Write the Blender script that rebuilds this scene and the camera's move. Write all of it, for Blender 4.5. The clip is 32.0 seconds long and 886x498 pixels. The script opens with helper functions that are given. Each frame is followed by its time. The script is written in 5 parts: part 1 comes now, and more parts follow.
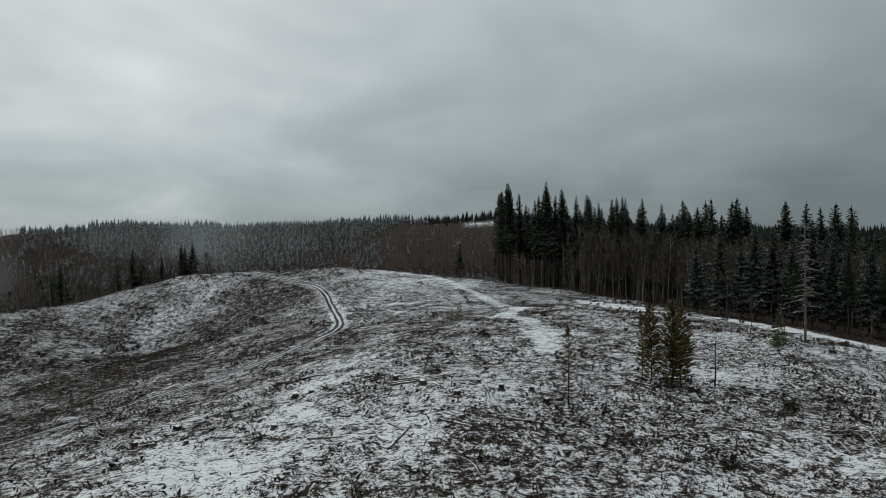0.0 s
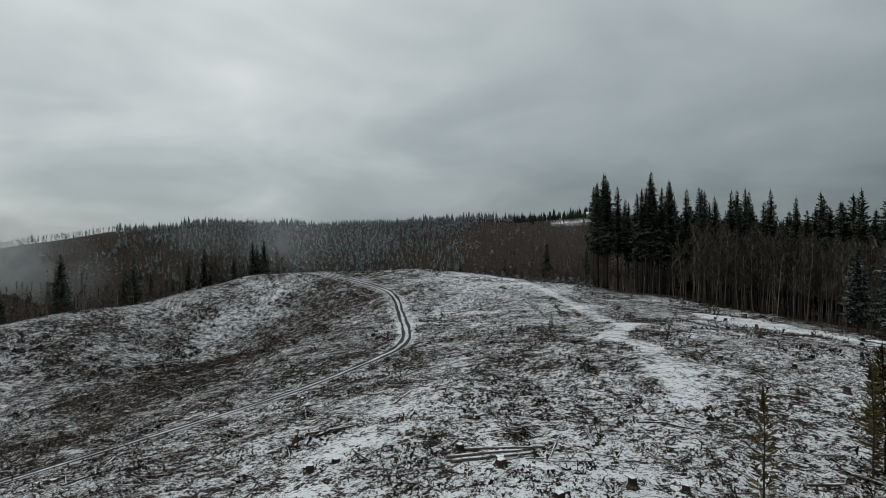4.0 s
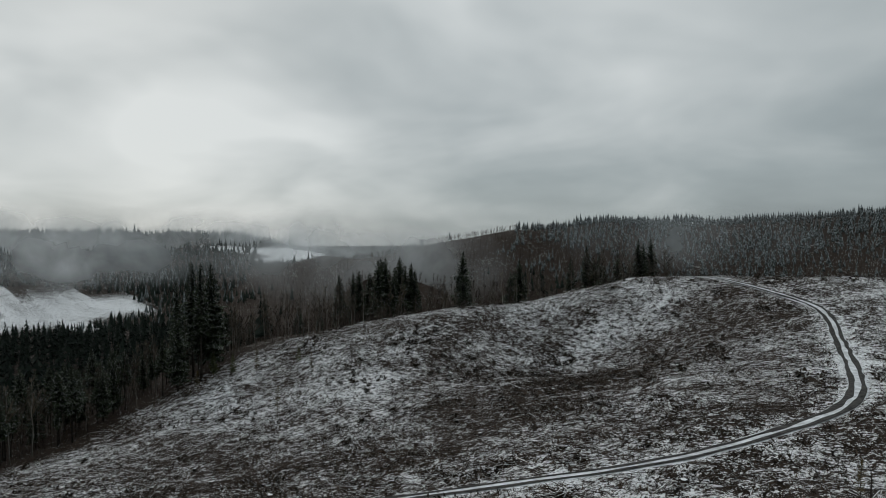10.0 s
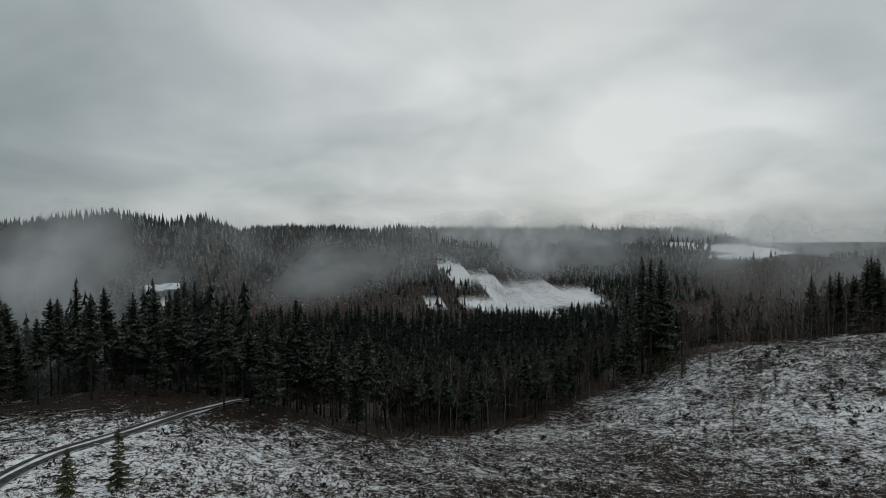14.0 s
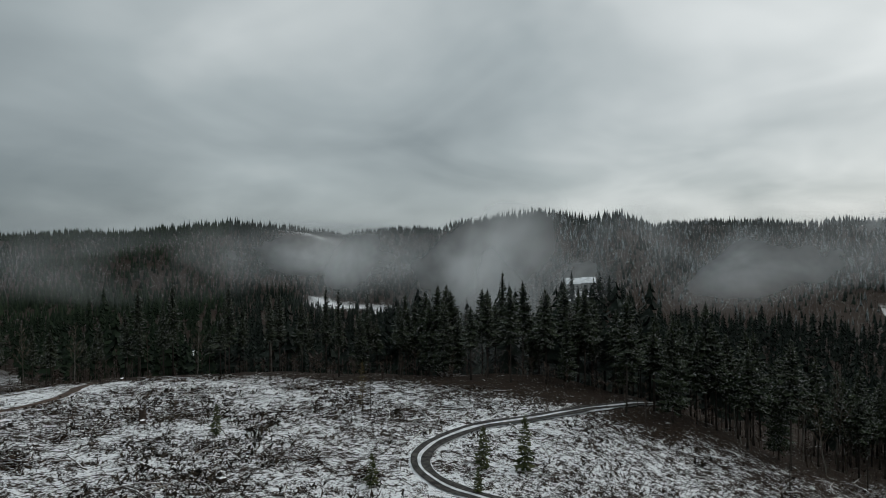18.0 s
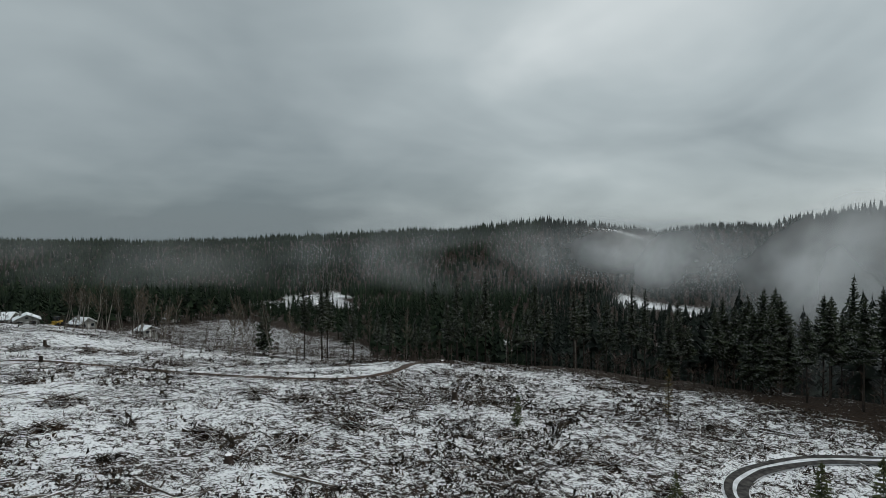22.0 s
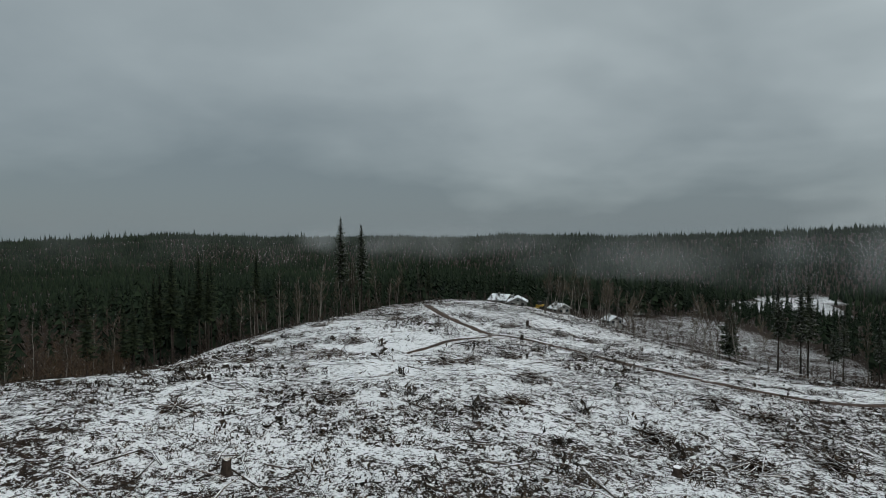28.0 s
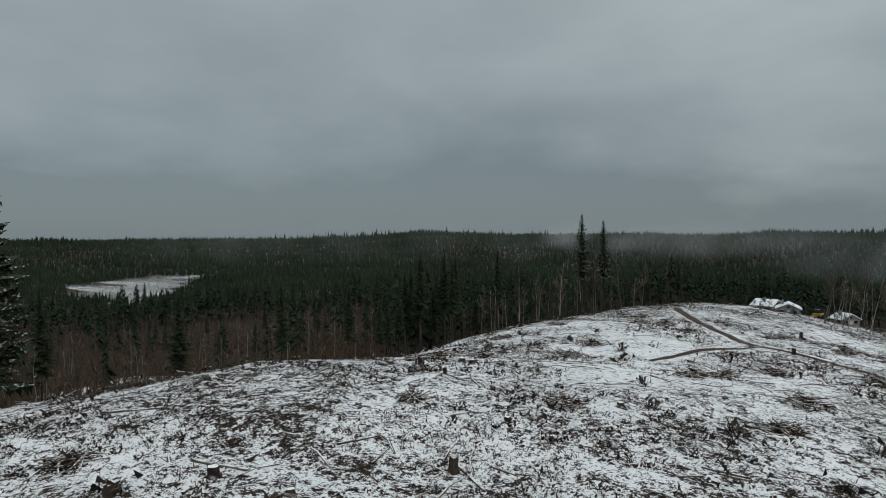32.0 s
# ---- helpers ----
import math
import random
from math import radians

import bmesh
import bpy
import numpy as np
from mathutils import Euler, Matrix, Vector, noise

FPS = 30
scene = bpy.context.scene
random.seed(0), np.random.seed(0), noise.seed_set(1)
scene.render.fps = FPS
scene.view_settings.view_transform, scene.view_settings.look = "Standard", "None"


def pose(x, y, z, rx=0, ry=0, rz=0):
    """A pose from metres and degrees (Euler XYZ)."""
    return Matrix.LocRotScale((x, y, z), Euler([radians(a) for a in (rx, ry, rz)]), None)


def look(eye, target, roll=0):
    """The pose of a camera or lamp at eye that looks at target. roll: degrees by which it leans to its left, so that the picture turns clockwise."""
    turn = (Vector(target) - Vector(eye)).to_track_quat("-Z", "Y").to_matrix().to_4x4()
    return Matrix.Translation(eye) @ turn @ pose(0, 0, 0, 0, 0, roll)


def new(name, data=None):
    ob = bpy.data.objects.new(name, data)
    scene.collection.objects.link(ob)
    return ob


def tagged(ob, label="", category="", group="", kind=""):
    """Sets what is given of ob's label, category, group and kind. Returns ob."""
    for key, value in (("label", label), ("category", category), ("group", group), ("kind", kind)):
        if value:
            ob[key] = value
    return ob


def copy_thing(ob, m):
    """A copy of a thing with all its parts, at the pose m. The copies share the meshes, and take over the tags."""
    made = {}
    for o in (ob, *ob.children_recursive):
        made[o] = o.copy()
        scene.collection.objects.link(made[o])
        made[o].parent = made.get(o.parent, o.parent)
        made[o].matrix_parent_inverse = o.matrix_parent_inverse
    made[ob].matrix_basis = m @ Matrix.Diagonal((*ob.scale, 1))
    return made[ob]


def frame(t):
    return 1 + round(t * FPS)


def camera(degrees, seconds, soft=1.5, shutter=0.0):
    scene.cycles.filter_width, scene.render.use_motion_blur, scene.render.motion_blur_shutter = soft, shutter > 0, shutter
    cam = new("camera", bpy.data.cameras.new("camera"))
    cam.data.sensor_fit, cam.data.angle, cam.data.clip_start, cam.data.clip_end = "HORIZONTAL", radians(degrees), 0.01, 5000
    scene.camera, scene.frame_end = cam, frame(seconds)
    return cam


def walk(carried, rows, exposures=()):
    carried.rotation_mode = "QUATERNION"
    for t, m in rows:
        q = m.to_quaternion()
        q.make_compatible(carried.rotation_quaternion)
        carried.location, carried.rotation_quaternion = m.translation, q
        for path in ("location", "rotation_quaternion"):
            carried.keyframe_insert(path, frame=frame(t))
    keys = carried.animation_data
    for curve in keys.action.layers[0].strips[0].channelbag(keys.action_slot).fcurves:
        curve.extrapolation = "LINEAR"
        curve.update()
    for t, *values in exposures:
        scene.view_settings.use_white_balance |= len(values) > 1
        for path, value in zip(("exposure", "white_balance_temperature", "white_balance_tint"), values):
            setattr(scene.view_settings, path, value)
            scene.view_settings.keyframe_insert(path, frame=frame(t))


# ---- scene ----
cam = camera(71.5, 32.0, 0.6)
PATH = [
    (0.0, pose(0.03, 0.04, 0.18, 89.19, 0.62, 0.00)),
    (0.5, pose(0.16, 3.35, 0.20, 89.18, 0.58, 0.40)),
    (1.0, pose(0.27, 6.64, 0.20, 89.19, 0.53, 0.84)),
    (1.5, pose(0.34, 9.90, 0.16, 89.17, 0.46, 1.41)),
    (2.0, pose(0.36, 13.17, 0.11, 89.15, 0.42, 2.58)),
    (2.5, pose(0.33, 16.45, 0.07, 89.14, 0.37, 3.95)),
    (4.5, pose(-1.01, 29.63, -0.03, 89.22, 0.31, 9.60)),
    (5.0, pose(-1.62, 32.67, -0.00, 89.25, 0.26, 11.73)),
    (5.5, pose(-2.27, 35.64, 0.04, 89.29, 0.22, 13.88)),
    (6.0, pose(-3.01, 38.50, 0.10, 89.28, 0.20, 15.75)),
    (6.5, pose(-3.76, 41.18, 0.15, 89.26, 0.18, 17.61)),
    (7.0, pose(-4.52, 43.64, 0.19, 89.23, 0.18, 19.68)),
    (7.5, pose(-5.30, 45.84, 0.20, 89.21, 0.19, 21.82)),
    (8.0, pose(-6.07, 47.77, 0.19, 89.18, 0.19, 24.26)),
    (8.5, pose(-6.87, 49.40, 0.15, 89.18, 0.21, 27.84)),
    (9.0, pose(-7.69, 50.78, 0.12, 89.18, 0.26, 32.36)),
    (9.5, pose(-8.49, 51.91, 0.10, 89.19, 0.32, 37.78)),
    (10.0, pose(-9.27, 52.80, 0.09, 89.16, 0.36, 43.37)),
    (10.5, pose(-10.04, 53.53, 0.08, 89.13, 0.35, 48.15)),
    (11.0, pose(-10.83, 54.12, 0.07, 89.13, 0.36, 52.93)),
    (11.5, pose(-11.66, 54.65, 0.07, 89.14, 0.34, 57.75)),
    (12.0, pose(-12.51, 55.11, 0.04, 89.13, 0.34, 62.58)),
    (12.5, pose(-13.34, 55.49, -0.01, 89.09, 0.34, 67.60)),
    (13.0, pose(-14.11, 55.81, -0.10, 89.08, 0.33, 72.96)),
    (13.5, pose(-14.83, 56.06, -0.21, 89.10, 0.34, 78.35)),
    (14.0, pose(-15.46, 56.26, -0.34, 89.09, 0.35, 83.72)),
    (14.5, pose(-16.01, 56.44, -0.47, 89.12, 0.36, 89.12)),
    (15.0, pose(-16.51, 56.63, -0.57, 89.08, 0.38, 94.51)),
    (15.5, pose(-16.98, 56.82, -0.65, 89.02, 0.39, 99.19)),
    (17.5, pose(-18.37, 57.31, 0.36, 88.95, 0.41, 116.65)),
    (18.0, pose(-18.73, 57.32, 0.31, 88.89, 0.42, 121.12)),
    (18.5, pose(-19.08, 57.29, 0.23, 88.87, 0.41, 125.59)),
    (19.0, pose(-19.42, 57.25, 0.17, 88.89, 0.41, 129.61)),
    (19.5, pose(-19.77, 57.17, 0.15, 88.88, 0.40, 132.92)),
    (20.0, pose(-20.09, 57.06, 0.11, 88.89, 0.39, 136.17)),
    (20.5, pose(-20.38, 56.92, 0.09, 88.86, 0.38, 139.48)),
    (21.0, pose(-20.68, 56.76, 0.10, 88.86, 0.37, 142.80)),
    (21.5, pose(-20.96, 56.57, 0.09, 88.84, 0.38, 146.12)),
    (22.0, pose(-21.21, 56.39, 0.06, 88.84, 0.38, 149.46)),
    (22.5, pose(-21.47, 56.18, 0.04, 88.84, 0.38, 152.79)),
    (23.0, pose(-21.71, 55.94, 0.03, 88.83, 0.40, 156.14)),
    (23.5, pose(-21.96, 55.67, 0.04, 88.81, 0.37, 159.52)),
    (24.0, pose(-22.18, 55.38, 0.03, 88.80, 0.37, 162.92)),
    (24.5, pose(-22.40, 55.05, 0.02, 88.78, 0.33, 166.34)),
    (25.0, pose(-22.64, 54.72, 0.02, 88.77, 0.30, 169.85)),
    (25.5, pose(-22.83, 54.38, 0.01, 88.75, 0.26, 173.40)),
    (27.5, pose(-23.08, 52.86, -0.15, 88.69, 0.25, 187.57)),
    (28.0, pose(-23.12, 52.42, -0.19, 88.65, 0.25, 191.11)),
    (28.5, pose(-23.12, 51.99, -0.22, 88.63, 0.27, 194.64)),
    (29.0, pose(-23.10, 51.60, -0.23, 88.62, 0.30, 198.12)),
    (29.5, pose(-23.06, 51.20, -0.23, 88.57, 0.31, 201.38)),
    (30.0, pose(-22.99, 50.82, -0.23, 88.55, 0.32, 204.83)),
    (30.5, pose(-22.94, 50.42, -0.23, 88.52, 0.31, 207.17)),
    (31.0, pose(-22.90, 50.00, -0.25, 88.50, 0.30, 208.89)),
    (31.5, pose(-22.83, 49.53, -0.27, 88.48, 0.29, 211.07)),
    (32.0, pose(-22.78, 49.04, -0.30, 88.49, 0.29, 213.52)),
]
walk(cam, PATH, [(0.0, -0.30), (6.0, -0.40), (9.0, -0.50), (13.0, -0.55), (17.0, -0.40), (21.0, -0.15), (25.0, -0.12), (32.0, -0.10)])

# ---------------------------------------------------------------- world and light
SUN_YAW, SUN_UP = 72.0, 30.0          # the bright part of the cloud cover
sun_way = Vector((-math.sin(radians(SUN_YAW)) * math.cos(radians(SUN_UP)),
                  math.cos(radians(SUN_YAW)) * math.cos(radians(SUN_UP)), math.sin(radians(SUN_UP))))


def make_world():
    world = bpy.data.worlds.new("overcast_sky")
    scene.world = world
    world.use_nodes = True
    nt = world.node_tree
    nt.nodes.clear()
    N, L = nt.nodes.new, nt.links.new

    def math_node(op, a, b=None, clamp=False):
        n = N("ShaderNodeMath")
        n.operation, n.use_clamp = op, clamp
        for i, v in enumerate((a, b)):
            if v is None:
                continue
            if isinstance(v, (int, float)):
                n.inputs[i].default_value = v
            else:
                L(v, n.inputs[i])
        return n.outputs[0]

    tc = N("ShaderNodeTexCoord")
    sep = N("ShaderNodeSeparateXYZ")
    L(tc.outputs["Generated"], sep.inputs[0])
    up = math_node("MAXIMUM", sep.outputs[2], 0.0)
    # a flat cloud deck seen from below: direction divided by its rise
    rise = math_node("ADD", up, 0.30)
    flat = N("ShaderNodeVectorMath")
    flat.operation = "DIVIDE"
    comb = N("ShaderNodeCombineXYZ")
    for i in range(3):
        L(rise, comb.inputs[i])
    L(tc.outputs["Generated"], flat.inputs[0])
    L(comb.outputs[0], flat.inputs[1])
    big = N("ShaderNodeTexNoise")
    big.inputs["Scale"].default_value, big.inputs["Detail"].default_value = 0.75, 4.0
    big.inputs["Roughness"].default_value, big.inputs["Distortion"].default_value = 0.48, 0.35
    L(flat.outputs[0], big.inputs["Vector"])
    fine = N("ShaderNodeTexNoise")
    fine.inputs["Scale"].default_value, fine.inputs["Detail"].default_value = 2.4, 5.0
    fine.inputs["Roughness"].default_value = 0.5
    L(flat.outputs[0], fine.inputs["Vector"])
    dot = N("ShaderNodeVectorMath")
    dot.operation = "DOT_PRODUCT"
    L(tc.outputs["Generated"], dot.inputs[0])
    dot.inputs[1].default_value = sun_way
    lobe = math_node("MULTIPLY", math_node("ADD", dot.outputs["Value"], 1.0), 0.5)
    lobe = math_node("POWER", lobe, 2.0)
    n1 = math_node("MULTIPLY", math_node("SUBTRACT", big.outputs[0], 0.5), math_node("ADD", math_node("MULTIPLY", lobe, 0.8), 0.36))
    n2 = math_node("MULTIPLY", math_node("SUBTRACT", fine.outputs[0], 0.5), 0.20)
    # billows in the lit part of the deck
    mid = N("ShaderNodeTexNoise")
    mid.inputs["Scale"].default_value, mid.inputs["Detail"].default_value = 1.5, 3.0
    mid.inputs["Roughness"].default_value, mid.inputs["Distortion"].default_value = 0.5, 0.6
    L(flat.outputs[0], mid.inputs["Vector"])
    n3 = math_node("MULTIPLY", math_node("SUBTRACT", mid.outputs[0], 0.5), math_node("ADD", math_node("MULTIPLY", lobe, 0.80), 0.10))
    amount = math_node("ADD", math_node("MULTIPLY", lobe, 0.66), math_node("ADD", math_node("ADD", n1, n3), n2))
    # the deck is darker low down, away from the sun
    low = math_node("POWER", 0.002, up)
    low = math_node("MULTIPLY", low, math_node("SUBTRACT", 1.2, math_node("MULTIPLY", lobe, 0.75)))
    amount = math_node("SUBTRACT", amount, math_node("MULTIPLY", low, 0.36))
    amount = math_node("ADD", amount, 0.22, True)
    ramp = N("ShaderNodeValToRGB")
    e = ramp.color_ramp.elements
    e[0].position, e[0].color = 0.0, (0.185, 0.228, 0.250, 1)
    e[1].position, e[1].color = 1.0, (0.98, 1.03, 1.03, 1)
    m = ramp.color_ramp.elements.new(0.45)
    m.color = (0.465, 0.53, 0.548, 1)
    L(amount, ramp.inputs[0])
    sky = N("ShaderNodeTexSky")
    sky.sky_type, sky.sun_disc = "NISHITA", False
    sky.sun_elevation, sky.sun_rotation = radians(SUN_UP), radians(-SUN_YAW)
    clear = N("ShaderNodeMix")
    clear.data_type, clear.blend_type = "RGBA", "MULTIPLY"
    clear.inputs[0].default_value = 1.0
    L(sky.outputs[0], clear.inputs[6])
    clear.inputs[7].default_value = (0.1, 0.1, 0.1, 1)
    mix = N("ShaderNodeMix")
    mix.data_type = "RGBA"
    mix.inputs[0].default_value = 0.94
    L(clear.outputs[2], mix.inputs[6])
    L(ramp.outputs[0], mix.inputs[7])
    bg = N("ShaderNodeBackground")
    L(mix.outputs[2], bg.inputs[0])
    overhead = N("ShaderNodeMapRange")
    overhead.interpolation_type = "SMOOTHSTEP"
    overhead.inputs[1].default_value, overhead.inputs[2].default_value = 0.36, 0.95
    overhead.inputs[3].default_value, overhead.inputs[4].default_value = 1.0, 1.75
    L(up, overhead.inputs[0])
    L(overhead.outputs[0], bg.inputs[1])
    out = N("ShaderNodeOutputWorld")
    L(bg.outputs[0], out.inputs[0])


make_world()
sun = new("sun", bpy.data.lights.new("sun", "SUN"))
sun.data.energy, sun.data.angle, sun.data.color = 0.5, radians(25), (1.0, 0.97, 0.93)
sun.matrix_world = look(sun_way * 50, (0, 0, 0))


# ---------------------------------------------------------------- materials
def shader(name, rough=0.8):
    m = bpy.data.materials.new(name)
    m.use_nodes = True
    nt = m.node_tree
    b = nt.nodes["Principled BSDF"]
    b.inputs["Roughness"].default_value = rough
    b.inputs["Specular IOR Level"].default_value = 0.15 if rough >= 0.75 else 0.5
    return m, nt, b


def noise_node(nt, scale, detail=3.0, rough=0.55, where="Object"):
    tc = nt.nodes.new("ShaderNodeTexCoord")
    n = nt.nodes.new("ShaderNodeTexNoise")
    n.inputs["Scale"].default_value, n.inputs["Detail"].default_value = scale, detail
    n.inputs["Roughness"].default_value = rough
    nt.links.new(tc.outputs[where], n.inputs["Vector"])
    return n.outputs[0]


def ramp_node(nt, fac, stops):
    r = nt.nodes.new("ShaderNodeValToRGB")
    el = r.color_ramp.elements
    while len(el) < len(stops):
        el.new(0.5)
    for e, (p, c) in zip(el, stops):
        e.position, e.color = p, (*c, 1) if len(c) == 3 else c
    nt.links.new(fac, r.inputs[0])
    return r.outputs[0]


def mix_node(nt, fac, a, b):
    m = nt.nodes.new("ShaderNodeMix")
    m.data_type = "RGBA"
    for s, v in ((m.inputs[0], fac), (m.inputs[6], a), (m.inputs[7], b)):
        if isinstance(v, (int, float)):
            s.default_value = v
        elif isinstance(v, tuple):
            s.default_value = (*v, 1)
        else:
            nt.links.new(v, s)
    return m.outputs[2]


def calc(nt, op, a, b=0.0, clamp=False):
    n = nt.nodes.new("ShaderNodeMath")
    n.operation, n.use_clamp = op, clamp
    for i, v in enumerate((a, b)):
        if isinstance(v, (int, float)):
            n.inputs[i].default_value = v
        else:
            nt.links.new(v, n.inputs[i])
    return n.outputs[0]


def bump(nt, b, height, strength=0.4, distance=0.05):
    n = nt.nodes.new("ShaderNodeBump")
    n.inputs["Strength"].default_value, n.inputs["Distance"].default_value = strength, distance
    nt.links.new(height, n.inputs["Height"])
    nt.links.new(n.outputs[0], b.inputs["Normal"])


def upward(nt, low, high):
    """How far a face looks up, from 0 at low to 1 at high."""
    g = nt.nodes.new("ShaderNodeNewGeometry")
    s = nt.nodes.new("ShaderNodeSeparateXYZ")
    nt.links.new(g.outputs["Normal"], s.inputs[0])
    r = nt.nodes.new("ShaderNodeMapRange")
    r.inputs[1].default_value, r.inputs[2].default_value = low, high
    nt.links.new(calc(nt, "ABSOLUTE", s.outputs[2]), r.inputs[0])
    return r.outputs[0]


SNOW = (0.88, 0.875, 0.88)


def covered(name, dark, light, scale, rough=0.85, snow=0.0, low=0.4, high=0.8, patch=1.5, bumpy=0.3, per="object"):
    """Wood, bark or foliage in two tones, with snow lying on what looks up."""
    m, nt, b = shader(name, rough)
    tone = noise_node(nt, scale, 4)
    if per == "island":
        g = nt.nodes.new("ShaderNodeNewGeometry")
        tone = calc(nt, "ADD", calc(nt, "MULTIPLY", tone, 0.5), calc(nt, "MULTIPLY", g.outputs["Random Per Island"], 0.5))
    else:
        o = nt.nodes.new("ShaderNodeObjectInfo")
        tone = calc(nt, "ADD", calc(nt, "MULTIPLY", tone, 0.7), calc(nt, "MULTIPLY", o.outputs["Random"], 0.3))
    col = ramp_node(nt, tone, [(0.3, dark), (0.72, light)])
    if snow > 0:
        spread = noise_node(nt, patch, 3)
        hold = ramp_node(nt, spread, [(0.62 - 0.4 * snow, (0, 0, 0)), (0.78 - 0.4 * snow, (1, 1, 1))])
        fac = calc(nt, "MULTIPLY", upward(nt, low, high), hold)
        col = mix_node(nt, fac, col, SNOW)
    nt.links.new(col, b.inputs["Base Color"])
    if bumpy:
        bump(nt, b, noise_node(nt, scale * 4, 3), bumpy)
    return m


BARK = covered("fir_bark", (0.016, 0.013, 0.011), (0.065, 0.053, 0.044), 1.2, 0.95, 0.15, 0.2, 0.7)
PALE_BARK = covered("alder_bark", (0.07, 0.060, 0.050), (0.27, 0.245, 0.215), 0.9, 0.9, 0.2, 0.2, 0.7)
TWIG = covered("bare_twigs", (0.030, 0.023, 0.017), (0.135, 0.105, 0.078), 0.6, 0.9, 0.22, 0.5, 0.9, 0.9, 0)
NEEDLE = covered("fir_needles", (0.007, 0.010, 0.006), (0.036, 0.046, 0.023), 0.6, 0.85, 0.13, 0.40, 0.95, 3.2, 0, "island")
NEEDLE_SNOW = covered("snowy_needles", (0.007, 0.012, 0.009), (0.026, 0.037, 0.025), 0.5, 0.75, 0.17, 0.40, 0.95, 3.0, 0, "island")
NEEDLE_GREEN = covered("green_needles", (0.008, 0.015, 0.008), (0.036, 0.046, 0.022), 0.5, 0.8, 0.0, 0.5, 1.0, 0.8, 0, "island")
NEEDLE_YOUNG = covered("young_needles", (0.028, 0.036, 0.014), (0.095, 0.098, 0.040), 0.7, 0.8, 0.05, 0.5, 1.0, 1.5, 0, "island")
NEEDLE_BROWN = covered("cedar_foliage", (0.036, 0.030, 0.012), (0.13, 0.092, 0.034), 0.7, 0.8, 0.08, 0.5, 1.0, 0.9, 0, "island")
WOOD = covered("weathered_log", (0.022, 0.016, 0.012), (0.15, 0.118, 0.092), 3.5, 0.85, 0.62, 0.50, 0.85, 1.6)
STUMP_WOOD = covered("stump_bark", (0.012, 0.010, 0.008), (0.07, 0.05, 0.04), 2.5, 0.95, 0.35, 0.6, 0.9, 2.0)
TUFT = covered("dead_grass_and_bramble", (0.010, 0.006, 0.005), (0.095, 0.064, 0.044), 0.08, 0.95, 0.0, bumpy=0, per="island")
STICK = covered("slash_sticks", (0.016, 0.011, 0.009), (0.20, 0.155, 0.12), 0.2, 0.9, 0.7, 0.4, 0.8, 0.8, 0, "island")


def far_foliage(name, dark, light, snow):
    m, nt, b = shader(name, 0.9)
    g = nt.nodes.new("ShaderNodeNewGeometry")
    patch = noise_node(nt, 0.012, 3)
    tone = calc(nt, "ADD", calc(nt, "MULTIPLY", patch, 0.6), calc(nt, "MULTIPLY", g.outputs["Random Per Island"], 0.4))
    col = ramp_node(nt, tone, [(0.25, dark), (0.75, light)])
    if snow:
        fleck = noise_node(nt, 1.3, 3, 0.6)
        hold = ramp_node(nt, fleck, [(0.60 - 0.25 * snow, (0, 0, 0)), (0.76 - 0.2 * snow, (1, 1, 1))])
        col = mix_node(nt, calc(nt, "MULTIPLY", hold, calc(nt, "MULTIPLY", upward(nt, 0.1, 0.6), snow)), col, (0.55, 0.58, 0.6))
    nt.links.new(col, b.inputs["Base Color"])
    return m


FAR_DARK = far_foliage("far_dark_firs", (0.005, 0.008, 0.006), (0.020, 0.027, 0.020), 0.10)
FAR_SNOWY = far_foliage("far_snowy_firs", (0.008, 0.012, 0.010), (0.026, 0.034, 0.029), 0.62)
FAR_GREEN = far_foliage("far_green_firs", (0.005, 0.010, 0.006), (0.022, 0.034, 0.017), 0.0)
# the alder twigs again, with extra brightness put into the colour at the edge
LIGHTENED_TWIG = far_foliage("lightened_alder_twigs", (0.022, 0.017, 0.013), (0.105, 0.083, 0.062), 0.3)
RED_TWIG = far_foliage("red_brown_twigs", (0.032, 0.021, 0.014), (0.115, 0.078, 0.050), 0.0)
FAR_TWIG = far_foliage("far_bare_alders", (0.022, 0.016, 0.013), (0.080, 0.058, 0.045), 0.15)


